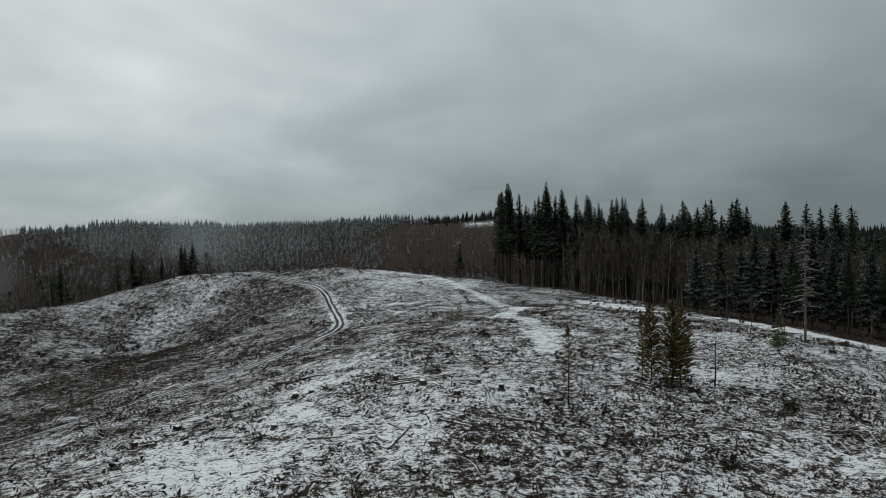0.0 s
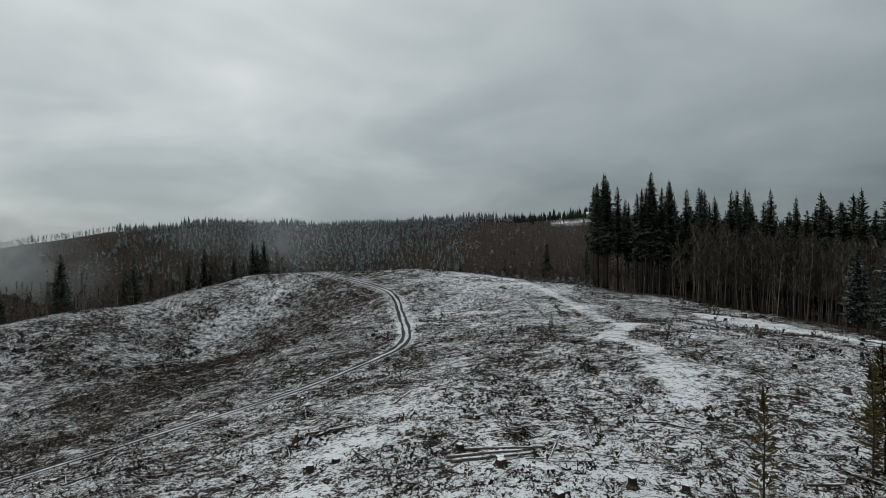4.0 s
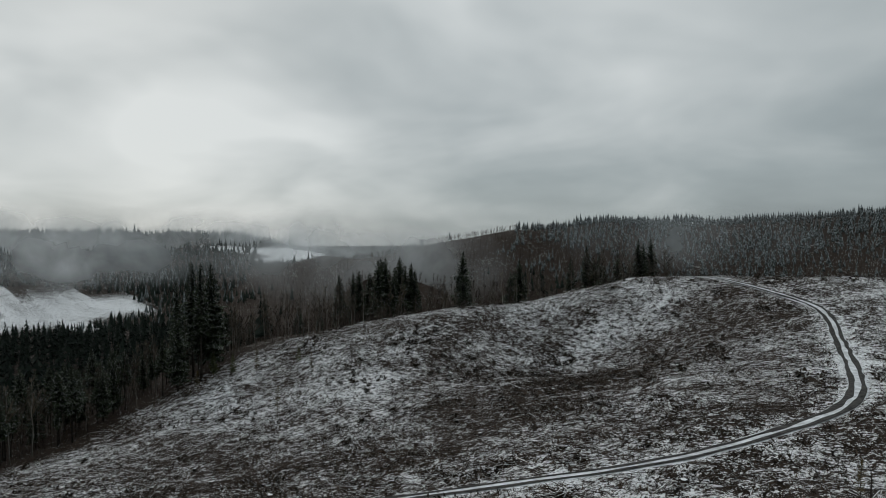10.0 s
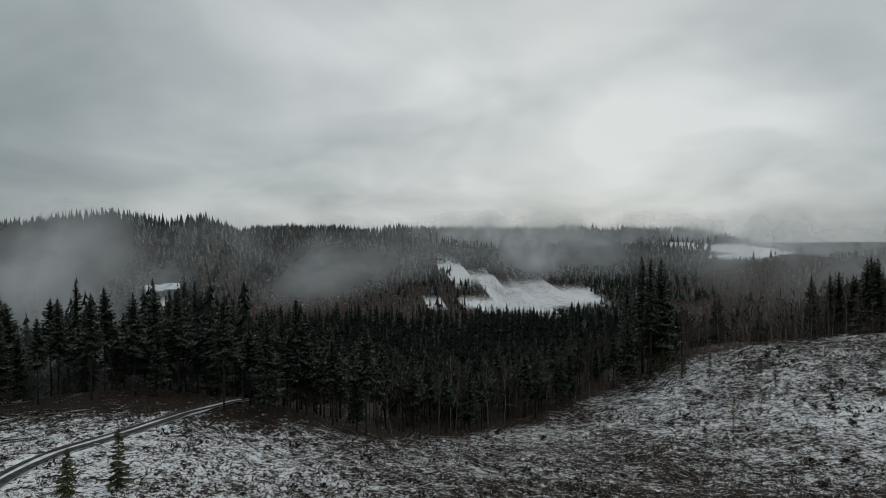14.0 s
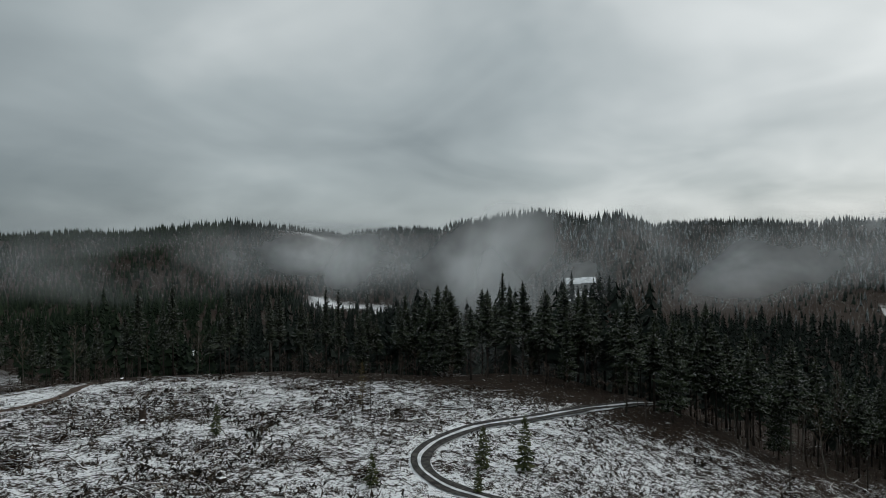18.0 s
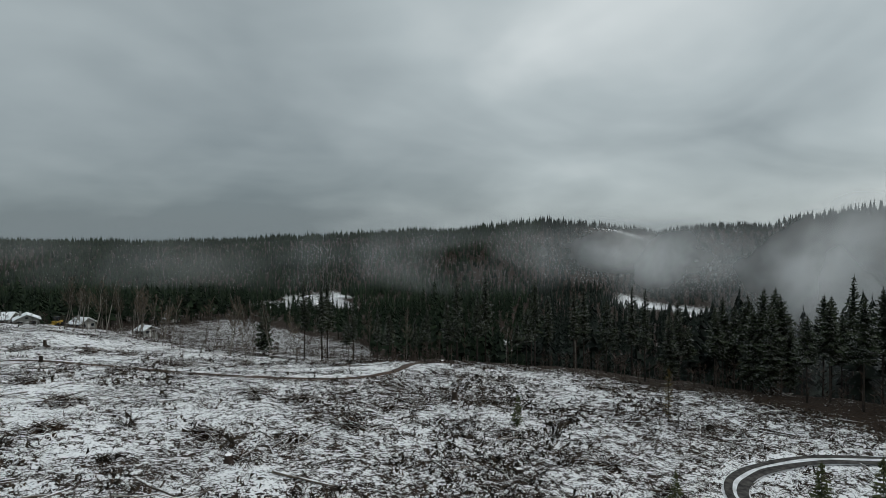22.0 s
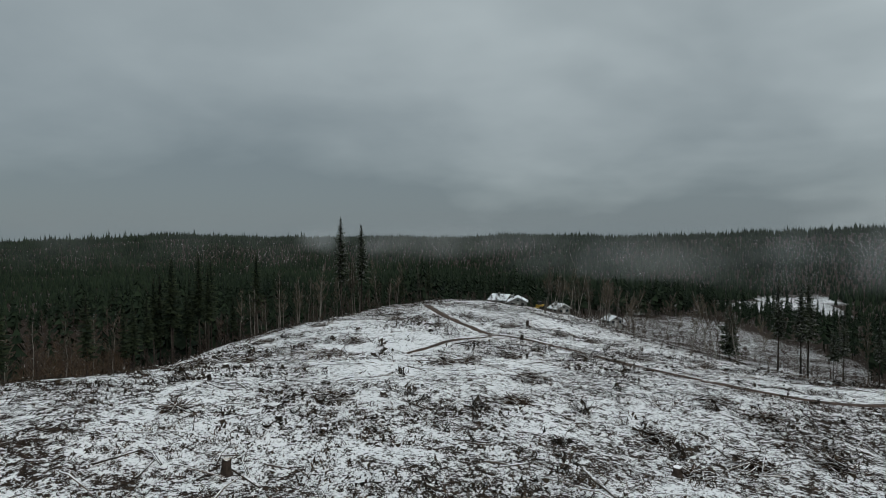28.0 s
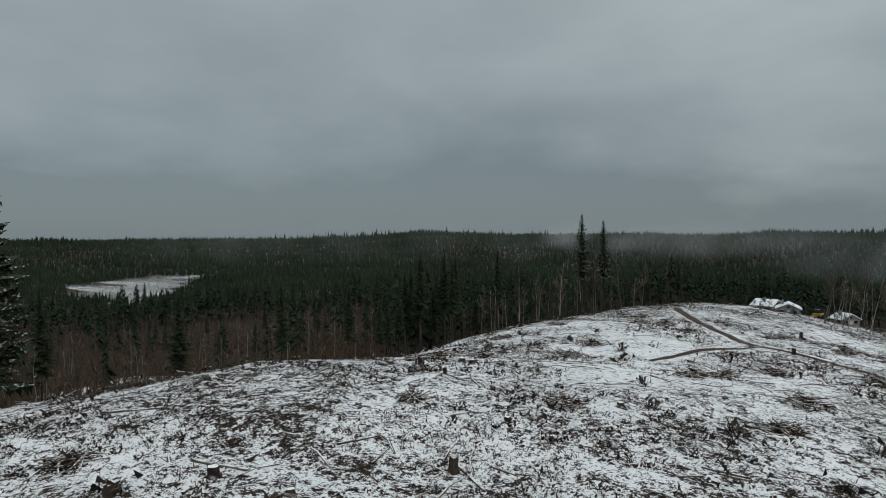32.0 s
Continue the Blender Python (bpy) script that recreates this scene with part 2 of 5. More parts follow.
def ground_material():
    """Patchy snow over dead grass, brambles and bare soil; the mesh says how much snow lies where."""
    m, nt, b = shader("snowy_ground", 0.9)
    at = nt.nodes.new("ShaderNodeAttribute")
    at.attribute_name = "cover"
    cover = at.outputs["Fac"]
    n1, n2, n6 = noise_node(nt, 0.09, 4, 0.55), noise_node(nt, 0.4, 3, 0.6), noise_node(nt, 0.95, 3, 0.6)
    n3, n4, n5 = noise_node(nt, 2.1, 3, 0.6), noise_node(nt, 4.8, 3, 0.65), noise_node(nt, 13.0, 3, 0.6)
    pat = None
    for n, k in ((n1, 0.5), (n2, 1.2), (n6, 1.6), (n3, 2.0), (n4, 2.3), (n5, 1.6)):
        one = calc(nt, "MULTIPLY", calc(nt, "SUBTRACT", n, 0.5), k)
        pat = one if pat is None else calc(nt, "ADD", pat, one)
    level = calc(nt, "ADD", pat, calc(nt, "MULTIPLY", calc(nt, "SUBTRACT", cover, 0.555), 1.35))
    white = ramp_node(nt, calc(nt, "ADD", level, 0.5), [(0.43, (0, 0, 0)), (0.52, (1, 1, 1))])
    soil_n = noise_node(nt, 3.4, 5, 0.7)
    soil = ramp_node(nt, soil_n, [(0.3, (0.006, 0.004, 0.003)), (0.5, (0.024, 0.015, 0.010)), (0.74, (0.088, 0.058, 0.039))])
    snow = ramp_node(nt, n4, [(0.28, (0.60, 0.60, 0.63)), (0.52, SNOW)])
    nt.links.new(mix_node(nt, white, soil, snow), b.inputs["Base Color"])
    bump(nt, b, calc(nt, "ADD", calc(nt, "MULTIPLY", white, 0.35), calc(nt, "ADD", n4, calc(nt, "MULTIPLY", n2, 1.5))), 0.8, 0.22)
    return m


GROUND = ground_material()


def plain(name, dark, light, scale, rough=0.8, metal=0.0):
    m, nt, b = shader(name, rough)
    nt.links.new(ramp_node(nt, noise_node(nt, scale, 4), [(0.3, dark), (0.7, light)]), b.inputs["Base Color"])
    b.inputs["Metallic"].default_value = metal
    bump(nt, b, noise_node(nt, scale * 5, 3), 0.25, 0.03)
    return m


RUT = plain("wet_gravel", (0.012, 0.011, 0.011), (0.085, 0.078, 0.072), 1.6, 0.9)
ROAD_SNOW = plain("packed_snow", (0.42, 0.42, 0.43), (0.82, 0.83, 0.85), 0.8, 0.8)
MUD = plain("brown_mud", (0.030, 0.020, 0.015), (0.10, 0.064, 0.046), 0.8, 0.8)


# ---------------------------------------------------------------- the lie of the land
rng = np.random.default_rng(7)
LATTICE = rng.random((256, 256))


def value_noise(x, y, size, shift=0):
    """Smooth noise from 0 to 1 with bumps about size metres wide."""
    u, v = np.asarray(x) / size + 37.3 + shift * 11.7, np.asarray(y) / size + 81.9 + shift * 5.3
    i, j = np.floor(u).astype(int), np.floor(v).astype(int)
    f, g = u - i, v - j
    f, g = f * f * (3 - 2 * f), g * g * (3 - 2 * g)
    a, b = LATTICE[i % 256, j % 256], LATTICE[(i + 1) % 256, j % 256]
    c, d = LATTICE[i % 256, (j + 1) % 256], LATTICE[(i + 1) % 256, (j + 1) % 256]
    return (a * (1 - f) + b * f) * (1 - g) + (c * (1 - f) + d * f) * g


# the broad swell and single hills: centre, rise, spread along x and y
HILLS = [(60, 240, 36, 200, 240), (0, -60, 20, 170, 220), (40, 600, 40, 170, 90), (200, -430, 18, 480, 300), (520, 300, 30, 260, 320), (-243, 265, 13, 70, 70),
         (-15, 348, 14, 65, 48)]
# the rim of hills round the place: bearing left of north, distance, height of the crest
RIM = [(0, 640, 14.8), (3, 660, 17.7), (7, 780, 23.8), (15, 765.5, 18.5), (18, 760, 12.9), (23, 740, 15.2), (28, 720, 20.4), (35, 640, 9.8), (40, 560, 0.3), (44, 520, -4.9),
         (48, 500, -15.3), (52, 520, -23), (56, 800, -12.7), (62, 950, 4.2), (75, 1000, 9.9), (88, 1000, 12.8), (98, 950, 16.6), (100, 875, 11.1), (102, 800, 3.3), (103.8, 692, 17.1),
         (105, 620, 15), (107, 614.3, 10), (112, 600, 16.8), (116, 605.7, 12.7), (119, 610, 9.7), (120, 705, 8.3), (121, 800, 5.2), (125, 1050, 11.3), (128, 1050, 6), (130, 1050, -3),
         (132, 990, 5.7), (135, 900, 9.8), (141, 850, 15.1), (147, 877.3, 9.3), (152, 900, 5.5), (160, 1000, -2.5), (166, 1050, -6.7), (172, 1100, -11.4), (178, 1150, -11.7), (184, 1200, -7.1),
         (190, 1300, -14.4), (196, 1400, -12.5), (203, 1473.7, -14.3), (209, 1536.8, -11.6), (213.5, 1584.2, -6.9), (215, 1600, -3.4), (217, 1600, -7.6), (221, 1600, -14.2), (228, 1600, -23.1), (260, 1200, -17),
         (320, 700, -3), (345, 640, 12), (353, 640, 23)]
# knolls and hollows of the clear-cut hill: centre and rise
KNOLLS = [(-190, 250, 0.3), (-110, 250, 29.7), (-40, 250, 16.9), (35, 255, 4.9), (105, 240, -1.6), (-200, 170, 19.6),
         (-130, 175, 7.2), (-60, 175, 4.2), (15, 180, 4.3), (90, 165, 2.1), (-170, 100, 2.4), (-100, 120, 1.2),
         (-45, 105, 2.3), (15, 105, 9.2), (80, 95, 4.6), (-190, 30, 5), (-120, 35, 6.4), (-60, 35, 6.1),
         (0, 35, 8.4), (60, 25, -6.3), (-110, -30, 13.3), (-55, -30, 2.6), (0, -35, 12), (50, -45, -2.9),
         (-110, -105, 5.8), (-40, -110, 4.4), (20, -115, 13.3), (0, -185, 11.8)]
DELLS = [(-95, 205, -13.5), (-45, 150, 2.5), (-140, 200, 6), (-80, 240, -2.9), (-165, 195, 3.2), (-120, 245, 0),
         (42, -2, 10.3), (40, -62, 6), (62, 35, 10.1), (85, -15, 0.4), (-128, 22, 7.3), (-75, -55, 1.4)]


def land(x, y):
    x, y = np.asarray(x, float), np.asarray(y, float)
    z = np.full(x.shape, -66.0)
    for a, b, h, s, t in HILLS:
        z += h * np.exp(-((x - a) / s) ** 2 - ((y - b) / t) ** 2)
    be, d = np.degrees(np.arctan2(-(x + 16), y - 54)) % 360, np.hypot(x + 16, y - 54)
    rim = np.array(RIM + [(360, *RIM[0][1:])], float)
    rd, rz = np.interp(be, rim[:, 0], rim[:, 1]), np.interp(be, rim[:, 0], rim[:, 2])
    up = np.exp(-((d - rd) / np.where(d < rd, 0.30 * rd, 0.5 * rd)) ** 2)
    z = np.where(d > 250, z + (rz - z) * up * np.clip((d - 250) / 120, 0, 1) + np.clip((d - rd) / 600, 0, 1) * 22 * (1 - up), z)
    for a, b, h in KNOLLS:
        z += h * np.exp(-(((x - a) ** 2 + (y - b) ** 2) / 56.0 ** 2))
    for a, b, h in DELLS:
        z += h * np.exp(-(((x - a) ** 2 + (y - b) ** 2) / 34.0 ** 2))
    return z + np.clip((d - 250) / 300, 0, 1) * (7 * (value_noise(x, y, 130, 40) - 0.5) + 5 * (value_noise(x, y, 60, 41) - 0.5))


# ways: centre lines in plan, smoothed into curves
WEST_ROAD = [(-112, 262), (-86, 254), (-69, 241), (-52, 224), (-41.5, 210), (-34, 187), (-27, 159), (-24.6, 142), (-27, 130), (-33, 118),
             (-40, 111), (-49, 105), (-58, 98.5), (-66, 90), (-72, 76), (-74, 60),
             (-71.5, 46), (-69.5, 34), (-69.2, 28), (-70.6, 24), (-74.2, 20.8), (-80, 19), (-88.5, 20), (-97, 24), (-106, 27.8), (-119, 32), (-136, 33), (-160, 26)]
SOUTH_ROAD = [(14, -112), (6.5, -93), (2.5, -84), (-4.4, -72), (-8.8, -65.5), (-15, -65.6), (-24, -60), (-32, -52.4), (-42.5, -44), (-54, -37), (-62.5, -37.6), (-69, -41.5), (-76, -50), (-84, -58)]
FORK = [(-1, -33), (-2, -38), (-4.2, -49.5), (-8.4, -58.5), (-10.5, -65.5)]
BENCH = [(46, 176), (54, 160), (62, 146), (72, 134), (84, 122), (97, 108), (110, 96)]
TRAIL = [(-30, 262), (-8, 238), (6, 214), (12, 190), (14.5, 171), (18, 147), (13, 128), (16, 113), (16.5, 101), (15, 88)]


def curve(points, step=1.0):
    p = np.array(points, float)
    p = np.vstack([2 * p[0] - p[1], p, 2 * p[-1] - p[-2]])
    out = []
    for i in range(1, len(p) - 2):
        n = max(2, int(np.hypot(*(p[i + 1] - p[i])) / step))
        t = np.linspace(0, 1, n, endpoint=False)[:, None]
        a, b, c, d = p[i - 1:i + 3]
        out.append(0.5 * (2 * b + (c - a) * t + (2 * a - 5 * b + 4 * c - d) * t ** 2 + (3 * b - a - 3 * c + d) * t ** 3))
    return np.vstack(out + [p[-2][None]])


LINES = {k: curve(v) for k, v in (("west", WEST_ROAD), ("south", SOUTH_ROAD), ("fork", FORK), ("trail", TRAIL), ("bench", BENCH))}


def near_line(x, y, line, reach=14.0):
    """Distance in plan to a way, up to reach."""
    x, y = np.asarray(x, float), np.asarray(y, float)
    d = np.full(x.shape, reach)
    lo, hi = line.min(0) - reach, line.max(0) + reach
    m = (x > lo[0]) & (x < hi[0]) & (y > lo[1]) & (y < hi[1])
    if m.any():
        px, py, best = x[m], y[m], d[m]
        for a, b in line[::2]:
            best = np.minimum(best, np.hypot(px - a, py - b))
        d[m] = best
    return d


CLEARING = [(98, 62), (100, 120), (78, 150), (62, 190), (42, 232), (20, 254), (0, 268), (-50, 276), (-95, 268), (-135, 240), (-172, 196), (-190, 150),
            (-179, 111), (-170, 98), (-149, 75), (-121, 56), (-112, 40), (-108, 25), (-104.5, 12), (-104, -12), (-97, -33), (-84, -56), (-76, -92), (-60, -130), (-30, -165),
            (14, -165), (34, -120), (50, -66), (62, -10), (74, 22)]


def inside(x, y, poly):
    x, y = np.asarray(x, float), np.asarray(y, float)
    r = np.zeros(x.shape, bool)
    for (a, b), (c, d) in zip(poly, poly[1:] + poly[:1]):
        if b != d:
            r ^= ((b > y) != (d > y)) & (x < (c - a) * (y - b) / (d - b) + a)
    return r


def edge_distance(x, y):
    """Distance in plan from the rim of the clearing."""
    d = np.full(np.shape(x), 1e9)
    for (a, b), (c, e) in zip(CLEARING, CLEARING[1:] + CLEARING[:1]):
        l2 = (c - a) ** 2 + (e - b) ** 2
        t = np.clip(((x - a) * (c - a) + (y - b) * (e - b)) / l2, 0, 1)
        d = np.minimum(d, np.hypot(x - a - t * (c - a), y - b - t * (e - b)))
    return d


# open fields and old cuts far off: snow cover and corners in plan
FIELDS = [(0.72, [(-765, 112), (-746, 147), (-711, 188), (-679, 183), (-660, 200), (-628, 228), (-600, 250), (-573, 258), (-520, 248), (-500, 200), (-500, 146), (-552, 138),
                 (-596, 137), (-612, 142), (-614, 159), (-622, 174), (-634, 168), (-650, 153), (-655, 136), (-690, 138), (-720, 141), (-735, 118)]),
          (0.85, [(-588, 106), (-591, 121), (-566, 122), (-572, 106)]), (0.85, [(-712, 334), (-686, 358), (-676, 352), (-682, 328)]), (0.85, [(-760, 420), (-730, 440), (-700, 425), (-740, 400)]),
          (0.9, [(-520, 450), (-640, 560), (-720, 540), (-690, 440), (-610, 400)]), (0.9, [(-406, -92), (-434, -74), (-420, -60), (-392, -58), (-392, -80)]),
          (0.80, [(-462, -345), (-462, -240), (-420, -235), (-405, -318)]), (0.60, [(-118, -400), (-152, -455), (-209, -512), (-240, -502), (-196, -370), (-149, -380)]),
          (0.80, [(158, -38), (176, -34), (186, -62), (168, -66)]), (0.85, [(-188, -186), (-231, -222), (-242, -204), (-204, -162)])]
MORE_FIELDS = [(0.36, [(-40, -106), (-70, -92), (-108, -120), (-140, -230), (-100, -330), (-30, -300), (30, -260), (30, -200), (-20, -190)]), (0.46, [(430, -205), (470, -262), (560, -350), (680, -462), (755, -420), (700, -330), (637, -249), (530, -215)]),
               (0.58, [(100, -2), (120, -32), (130, -26), (112, 4)]), (0.60, [(18, 628), (66, 622), (84, 676), (24, 684)]), (0.44, [(-690, -480), (-740, -560), (-690, -600), (-640, -520)])]


def in_field(x, y):
    x, y = np.asarray(x, float), np.asarray(y, float)
    c = np.zeros(x.shape)
    u, v = x + 14 * (value_noise(x, y, 25, 3) - 0.5), y + 14 * (value_noise(x, y, 25, 33) - 0.5)
    for snow, poly in FIELDS + MORE_FIELDS:
        c = np.where(inside(u, v, poly), np.maximum(c, snow), c)
    return c


def ground_z(x, y):
    """The ground as built: the land with hummocks, cut flat for the roads."""
    x, y = np.asarray(x, float), np.asarray(y, float)
    z = land(x, y)
    d = np.minimum(np.minimum(near_line(x, y, LINES["west"]), near_line(x, y, LINES["south"])), near_line(x, y, LINES["fork"]))
    rough = np.clip((d - 2.6) / 4.0, 0, 1)
    z = z + rough * (1.1 * (value_noise(x, y, 15, 1) - 0.5) + 0.55 * (value_noise(x, y, 5.5, 2) - 0.5) + 0.3 * (value_noise(x, y, 2.4, 4) - 0.5))
    return z - 0.14 * np.clip((2.2 - d) / 0.8, 0, 1)


def spread(core, step, ends, grow=1.13):
    a = list(np.arange(core[0], core[1] + step / 2, step))
    s = step
    while a[-1] < ends[1]:
        s *= grow
        a.append(a[-1] + s)
    s, low = step, [a[0]]
    while low[-1] > ends[0]:
        s *= grow
        low.append(low[-1] - s)
    return np.array(low[:0:-1] + a)


def mesh_from(name, verts, faces):
    me = bpy.data.meshes.new(name)
    me.from_pydata(verts, [], faces)
    return me


def mesh_arrays(name, verts, tris):
    """A triangle mesh from arrays, quick for large ones."""
    verts, tris = np.asarray(verts, np.float32), np.asarray(tris, np.int32)
    me = bpy.data.meshes.new(name)
    me.vertices.add(len(verts))
    me.vertices.foreach_set("co", verts.ravel())
    me.loops.add(tris.size)
    me.loops.foreach_set("vertex_index", tris.ravel())
    me.polygons.add(len(tris))
    me.polygons.foreach_set("loop_start", np.arange(0, tris.size, tris.shape[1], dtype=np.int32))
    me.update(calc_edges=True)
    return me


def cover_at(x, y):
    """Snow cover from 0 to 1."""
    x, y = np.asarray(x, float), np.asarray(y, float)
    open_land = inside(x, y, CLEARING)
    c = np.where(open_land, 0.565 - 0.145 * np.clip((-x - 25) / 40, 0, 1) * np.clip((y - 30) / 50, 0, 1), 0.03)
    c = np.maximum(c, in_field(x, y))
    # the hilltop to the south keeps more snow, the slope below the road less
    top = np.exp(-((x + 2) / 40) ** 2 - ((y + 42) / 42) ** 2)
    brown = np.exp(-((x + 78) / 30) ** 2 - ((y - 160) / 36) ** 2) + 0.14 * np.exp(-((x + 90) / 45) ** 2 - ((y - 92) / 30) ** 2) + 0.9 * np.exp(-((x + 60) / 18) ** 2 - ((y - 215) / 22) ** 2)
    # the last patch, at the hairpin, paints the trees' shade as thinner snow
    brown = brown + 0.45 * np.exp(-((x + 24) / 24) ** 2 - ((y - 132) / 34) ** 2) + 0.32 * np.exp(-((x + 95) / 24) ** 2 - ((y - 22) / 24) ** 2)
    dell = np.exp(-((x + 97) / 12) ** 2 - ((y - 203) / 22) ** 2) + np.exp(-((x + 122) / 20) ** 2 - ((y - 150) / 12) ** 2)
    rim = np.exp(-(edge_distance(x, y) / 6) ** 2)
    c = np.where(open_land, c + 0.20 * top + 0.02 * np.clip((30 - y) / 30, 0, 1) - 0.24 * brown + 0.18 * dell - 0.24 * rim, c)
    c = c + np.where(open_land | (c > 0.3), 1.0, 0.2) * 0.20 * (value_noise(x, y, 19, 5) - 0.5) + 0.22 * (value_noise(x, y, 7, 6) - 0.5)
    t = near_line(x, y, LINES["trail"])
    c = np.where(t < 4, c + 0.20 * np.clip((2.6 - t) / 1.2, 0, 1), c)
    s = near_line(x, y, LINES["bench"])
    c = np.where(s < 12, np.maximum(c, 0.95 * np.clip((12 - s) / 4, 0, 1)), c)
    w = near_line(x, y, LINES["west"])
    c = np.where(w < 3.4, c + 0.10 * np.clip((3.4 - w), 0, 1), c)
    return np.clip(c, 0, 1)


def build_ground():
    xs, ys = spread((-235, 130), 1.7, (-4700, 4700)), spread((-190, 300), 1.7, (-4700, 4700))
    gx, gy = np.meshgrid(xs, ys)
    gz = ground_z(gx, gy)
    nx, ny = len(xs), len(ys)
    i = (np.arange(ny - 1)[:, None] * nx + np.arange(nx - 1)[None, :]).ravel()
    me = mesh_arrays("ground", np.stack([gx, gy, gz], -1).reshape(-1, 3), np.stack([i, i + 1, i + nx + 1, i + nx], 1))
    at = me.attributes.new("cover", "FLOAT", "POINT")
    at.data.foreach_set("value", cover_at(gx, gy).ravel().astype(np.float32))
    me.polygons.foreach_set("use_smooth", np.ones(len(me.polygons), bool))
    me.materials.append(GROUND)
    tagged(new("ground", me), "hilly ground with patchy thin snow over brown grass", "ground", kind="structure")


build_ground()


def strip(name, line, offset, half, lift, material, parent=None, wobble=0.12, seed=0, sunk=0.10):
    """A band along a way, lying on the ground: offset to its right, half its width."""
    d = np.gradient(line, axis=0)
    d /= np.hypot(d[:, 0], d[:, 1])[:, None]
    side = np.stack([d[:, 1], -d[:, 0]], 1)
    verts, faces, cols = [], [], 4
    base = land(line[:, 0], line[:, 1])
    for k in range(cols):
        s = offset + half * (2 * k / (cols - 1) - 1)
        w = wobble * (value_noise(np.arange(len(line)) * 1.0, np.full(len(line), k * 9.0 + seed), 3.0) - 0.5) * 2
        p = line + side * (s + w[:, None])
        z = land(p[:, 0], p[:, 1]) * 0.5 + base * 0.5
        edge = 0.0 if 0 < k < cols - 1 else -sunk
        verts += [(a, b, c + lift + edge) for (a, b), c in zip(p, z)]
    n = len(line)
    for k in range(cols - 1):
        faces += [(k * n + i, k * n + i + 1, (k + 1) * n + i + 1, (k + 1) * n + i) for i in range(n - 1)]
    me = mesh_from(name, verts, faces)
    me.materials.append(material)
    me.polygons.foreach_set("use_smooth", np.ones(len(me.polygons), bool))
    ob = new(name, me)
    ob.parent = parent
    return ob


west = strip("road", LINES["west"], 0, 1.28, 0.06, ROAD_SNOW, None, 0.3, 2)
tagged(west, "forest track with snow between two dark wet wheel ruts", "road", kind="structure")
half_way = int(np.argmin(np.hypot(LINES["west"][:, 0] + 74, LINES["west"][:, 1] - 60)))
for line, left, right in ((LINES["west"][:half_way + 1], 0.33, 0.38), (LINES["west"][half_way:], 0.42, 0.50)):
    strip("rut", line, -0.66, left, 0.095, RUT, west, 0.20, 3, 0.02)
    strip("rut", line, 0.70, right, 0.095, RUT, west, 0.24, 7, 0.02)
south = strip("road", LINES["south"], 0, 0.9, 0.03, MUD, None, 0.4, 4)
tagged(south, "narrow brown muddy track through the snow", "road", kind="structure")
fork = strip("road", LINES["fork"], 0, 0.34, 0.02, MUD, None, 0.5, 5)
tagged(fork, "faint muddy branch track on the hilltop", "road", kind="structure")


# ---------------------------------------------------------------- trees
def part(name, me, material, parent, label=""):
    me.materials.append(material)
    ob = new(name, me)
    ob.parent = parent
    if label:
        ob["label"] = label
    return ob


def tube(path, radii, sides=6):
    """Vertices and triangles of a round stem along a path."""
    path, radii = np.array(path, float), np.array(radii, float)
    d = np.gradient(path, axis=0)
    d /= np.linalg.norm(d, axis=1)[:, None] + 1e-9
    ref = np.where(np.abs(d[:, 2:3]) > 0.9, [[1.0, 0, 0]], [[0, 0, 1.0]])
    a = np.cross(d, ref)
    a /= np.linalg.norm(a, axis=1)[:, None] + 1e-9
    b = np.cross(d, a)
    t = np.arange(sides) * 2 * np.pi / sides
    ring = path[:, None] + radii[:, None, None] * (np.cos(t)[None, :, None] * a[:, None] + np.sin(t)[None, :, None] * b[:, None])
    v = ring.reshape(-1, 3)
    f = []
    for i in range(len(path) - 1):
        for k in range(sides):
            p, q = i * sides + k, i * sides + (k + 1) % sides
            f += [(p, q, q + sides), (p, q + sides, p + sides)]
    n = len(v)
    v = np.vstack([v, path[:1], path[-1:]])
    for k in range(sides):
        f += [(n, (k + 1) % sides, k), (n + 1, (len(path) - 1) * sides + k, (len(path) - 1) * sides + (k + 1) % sides)]
    return v, np.array(f)


class Heap:
    """Gathers vertices and triangles of many pieces into one mesh."""

    def __init__(self):
        self.v, self.f, self.n = [], [], 0

    def add(self, v, f):
        self.v.append(np.asarray(v, float))
        self.f.append(np.asarray(f) + self.n)
        self.n += len(v)

    def mesh(self, name):
        return mesh_arrays(name, np.vstack(self.v), np.vstack(self.f))


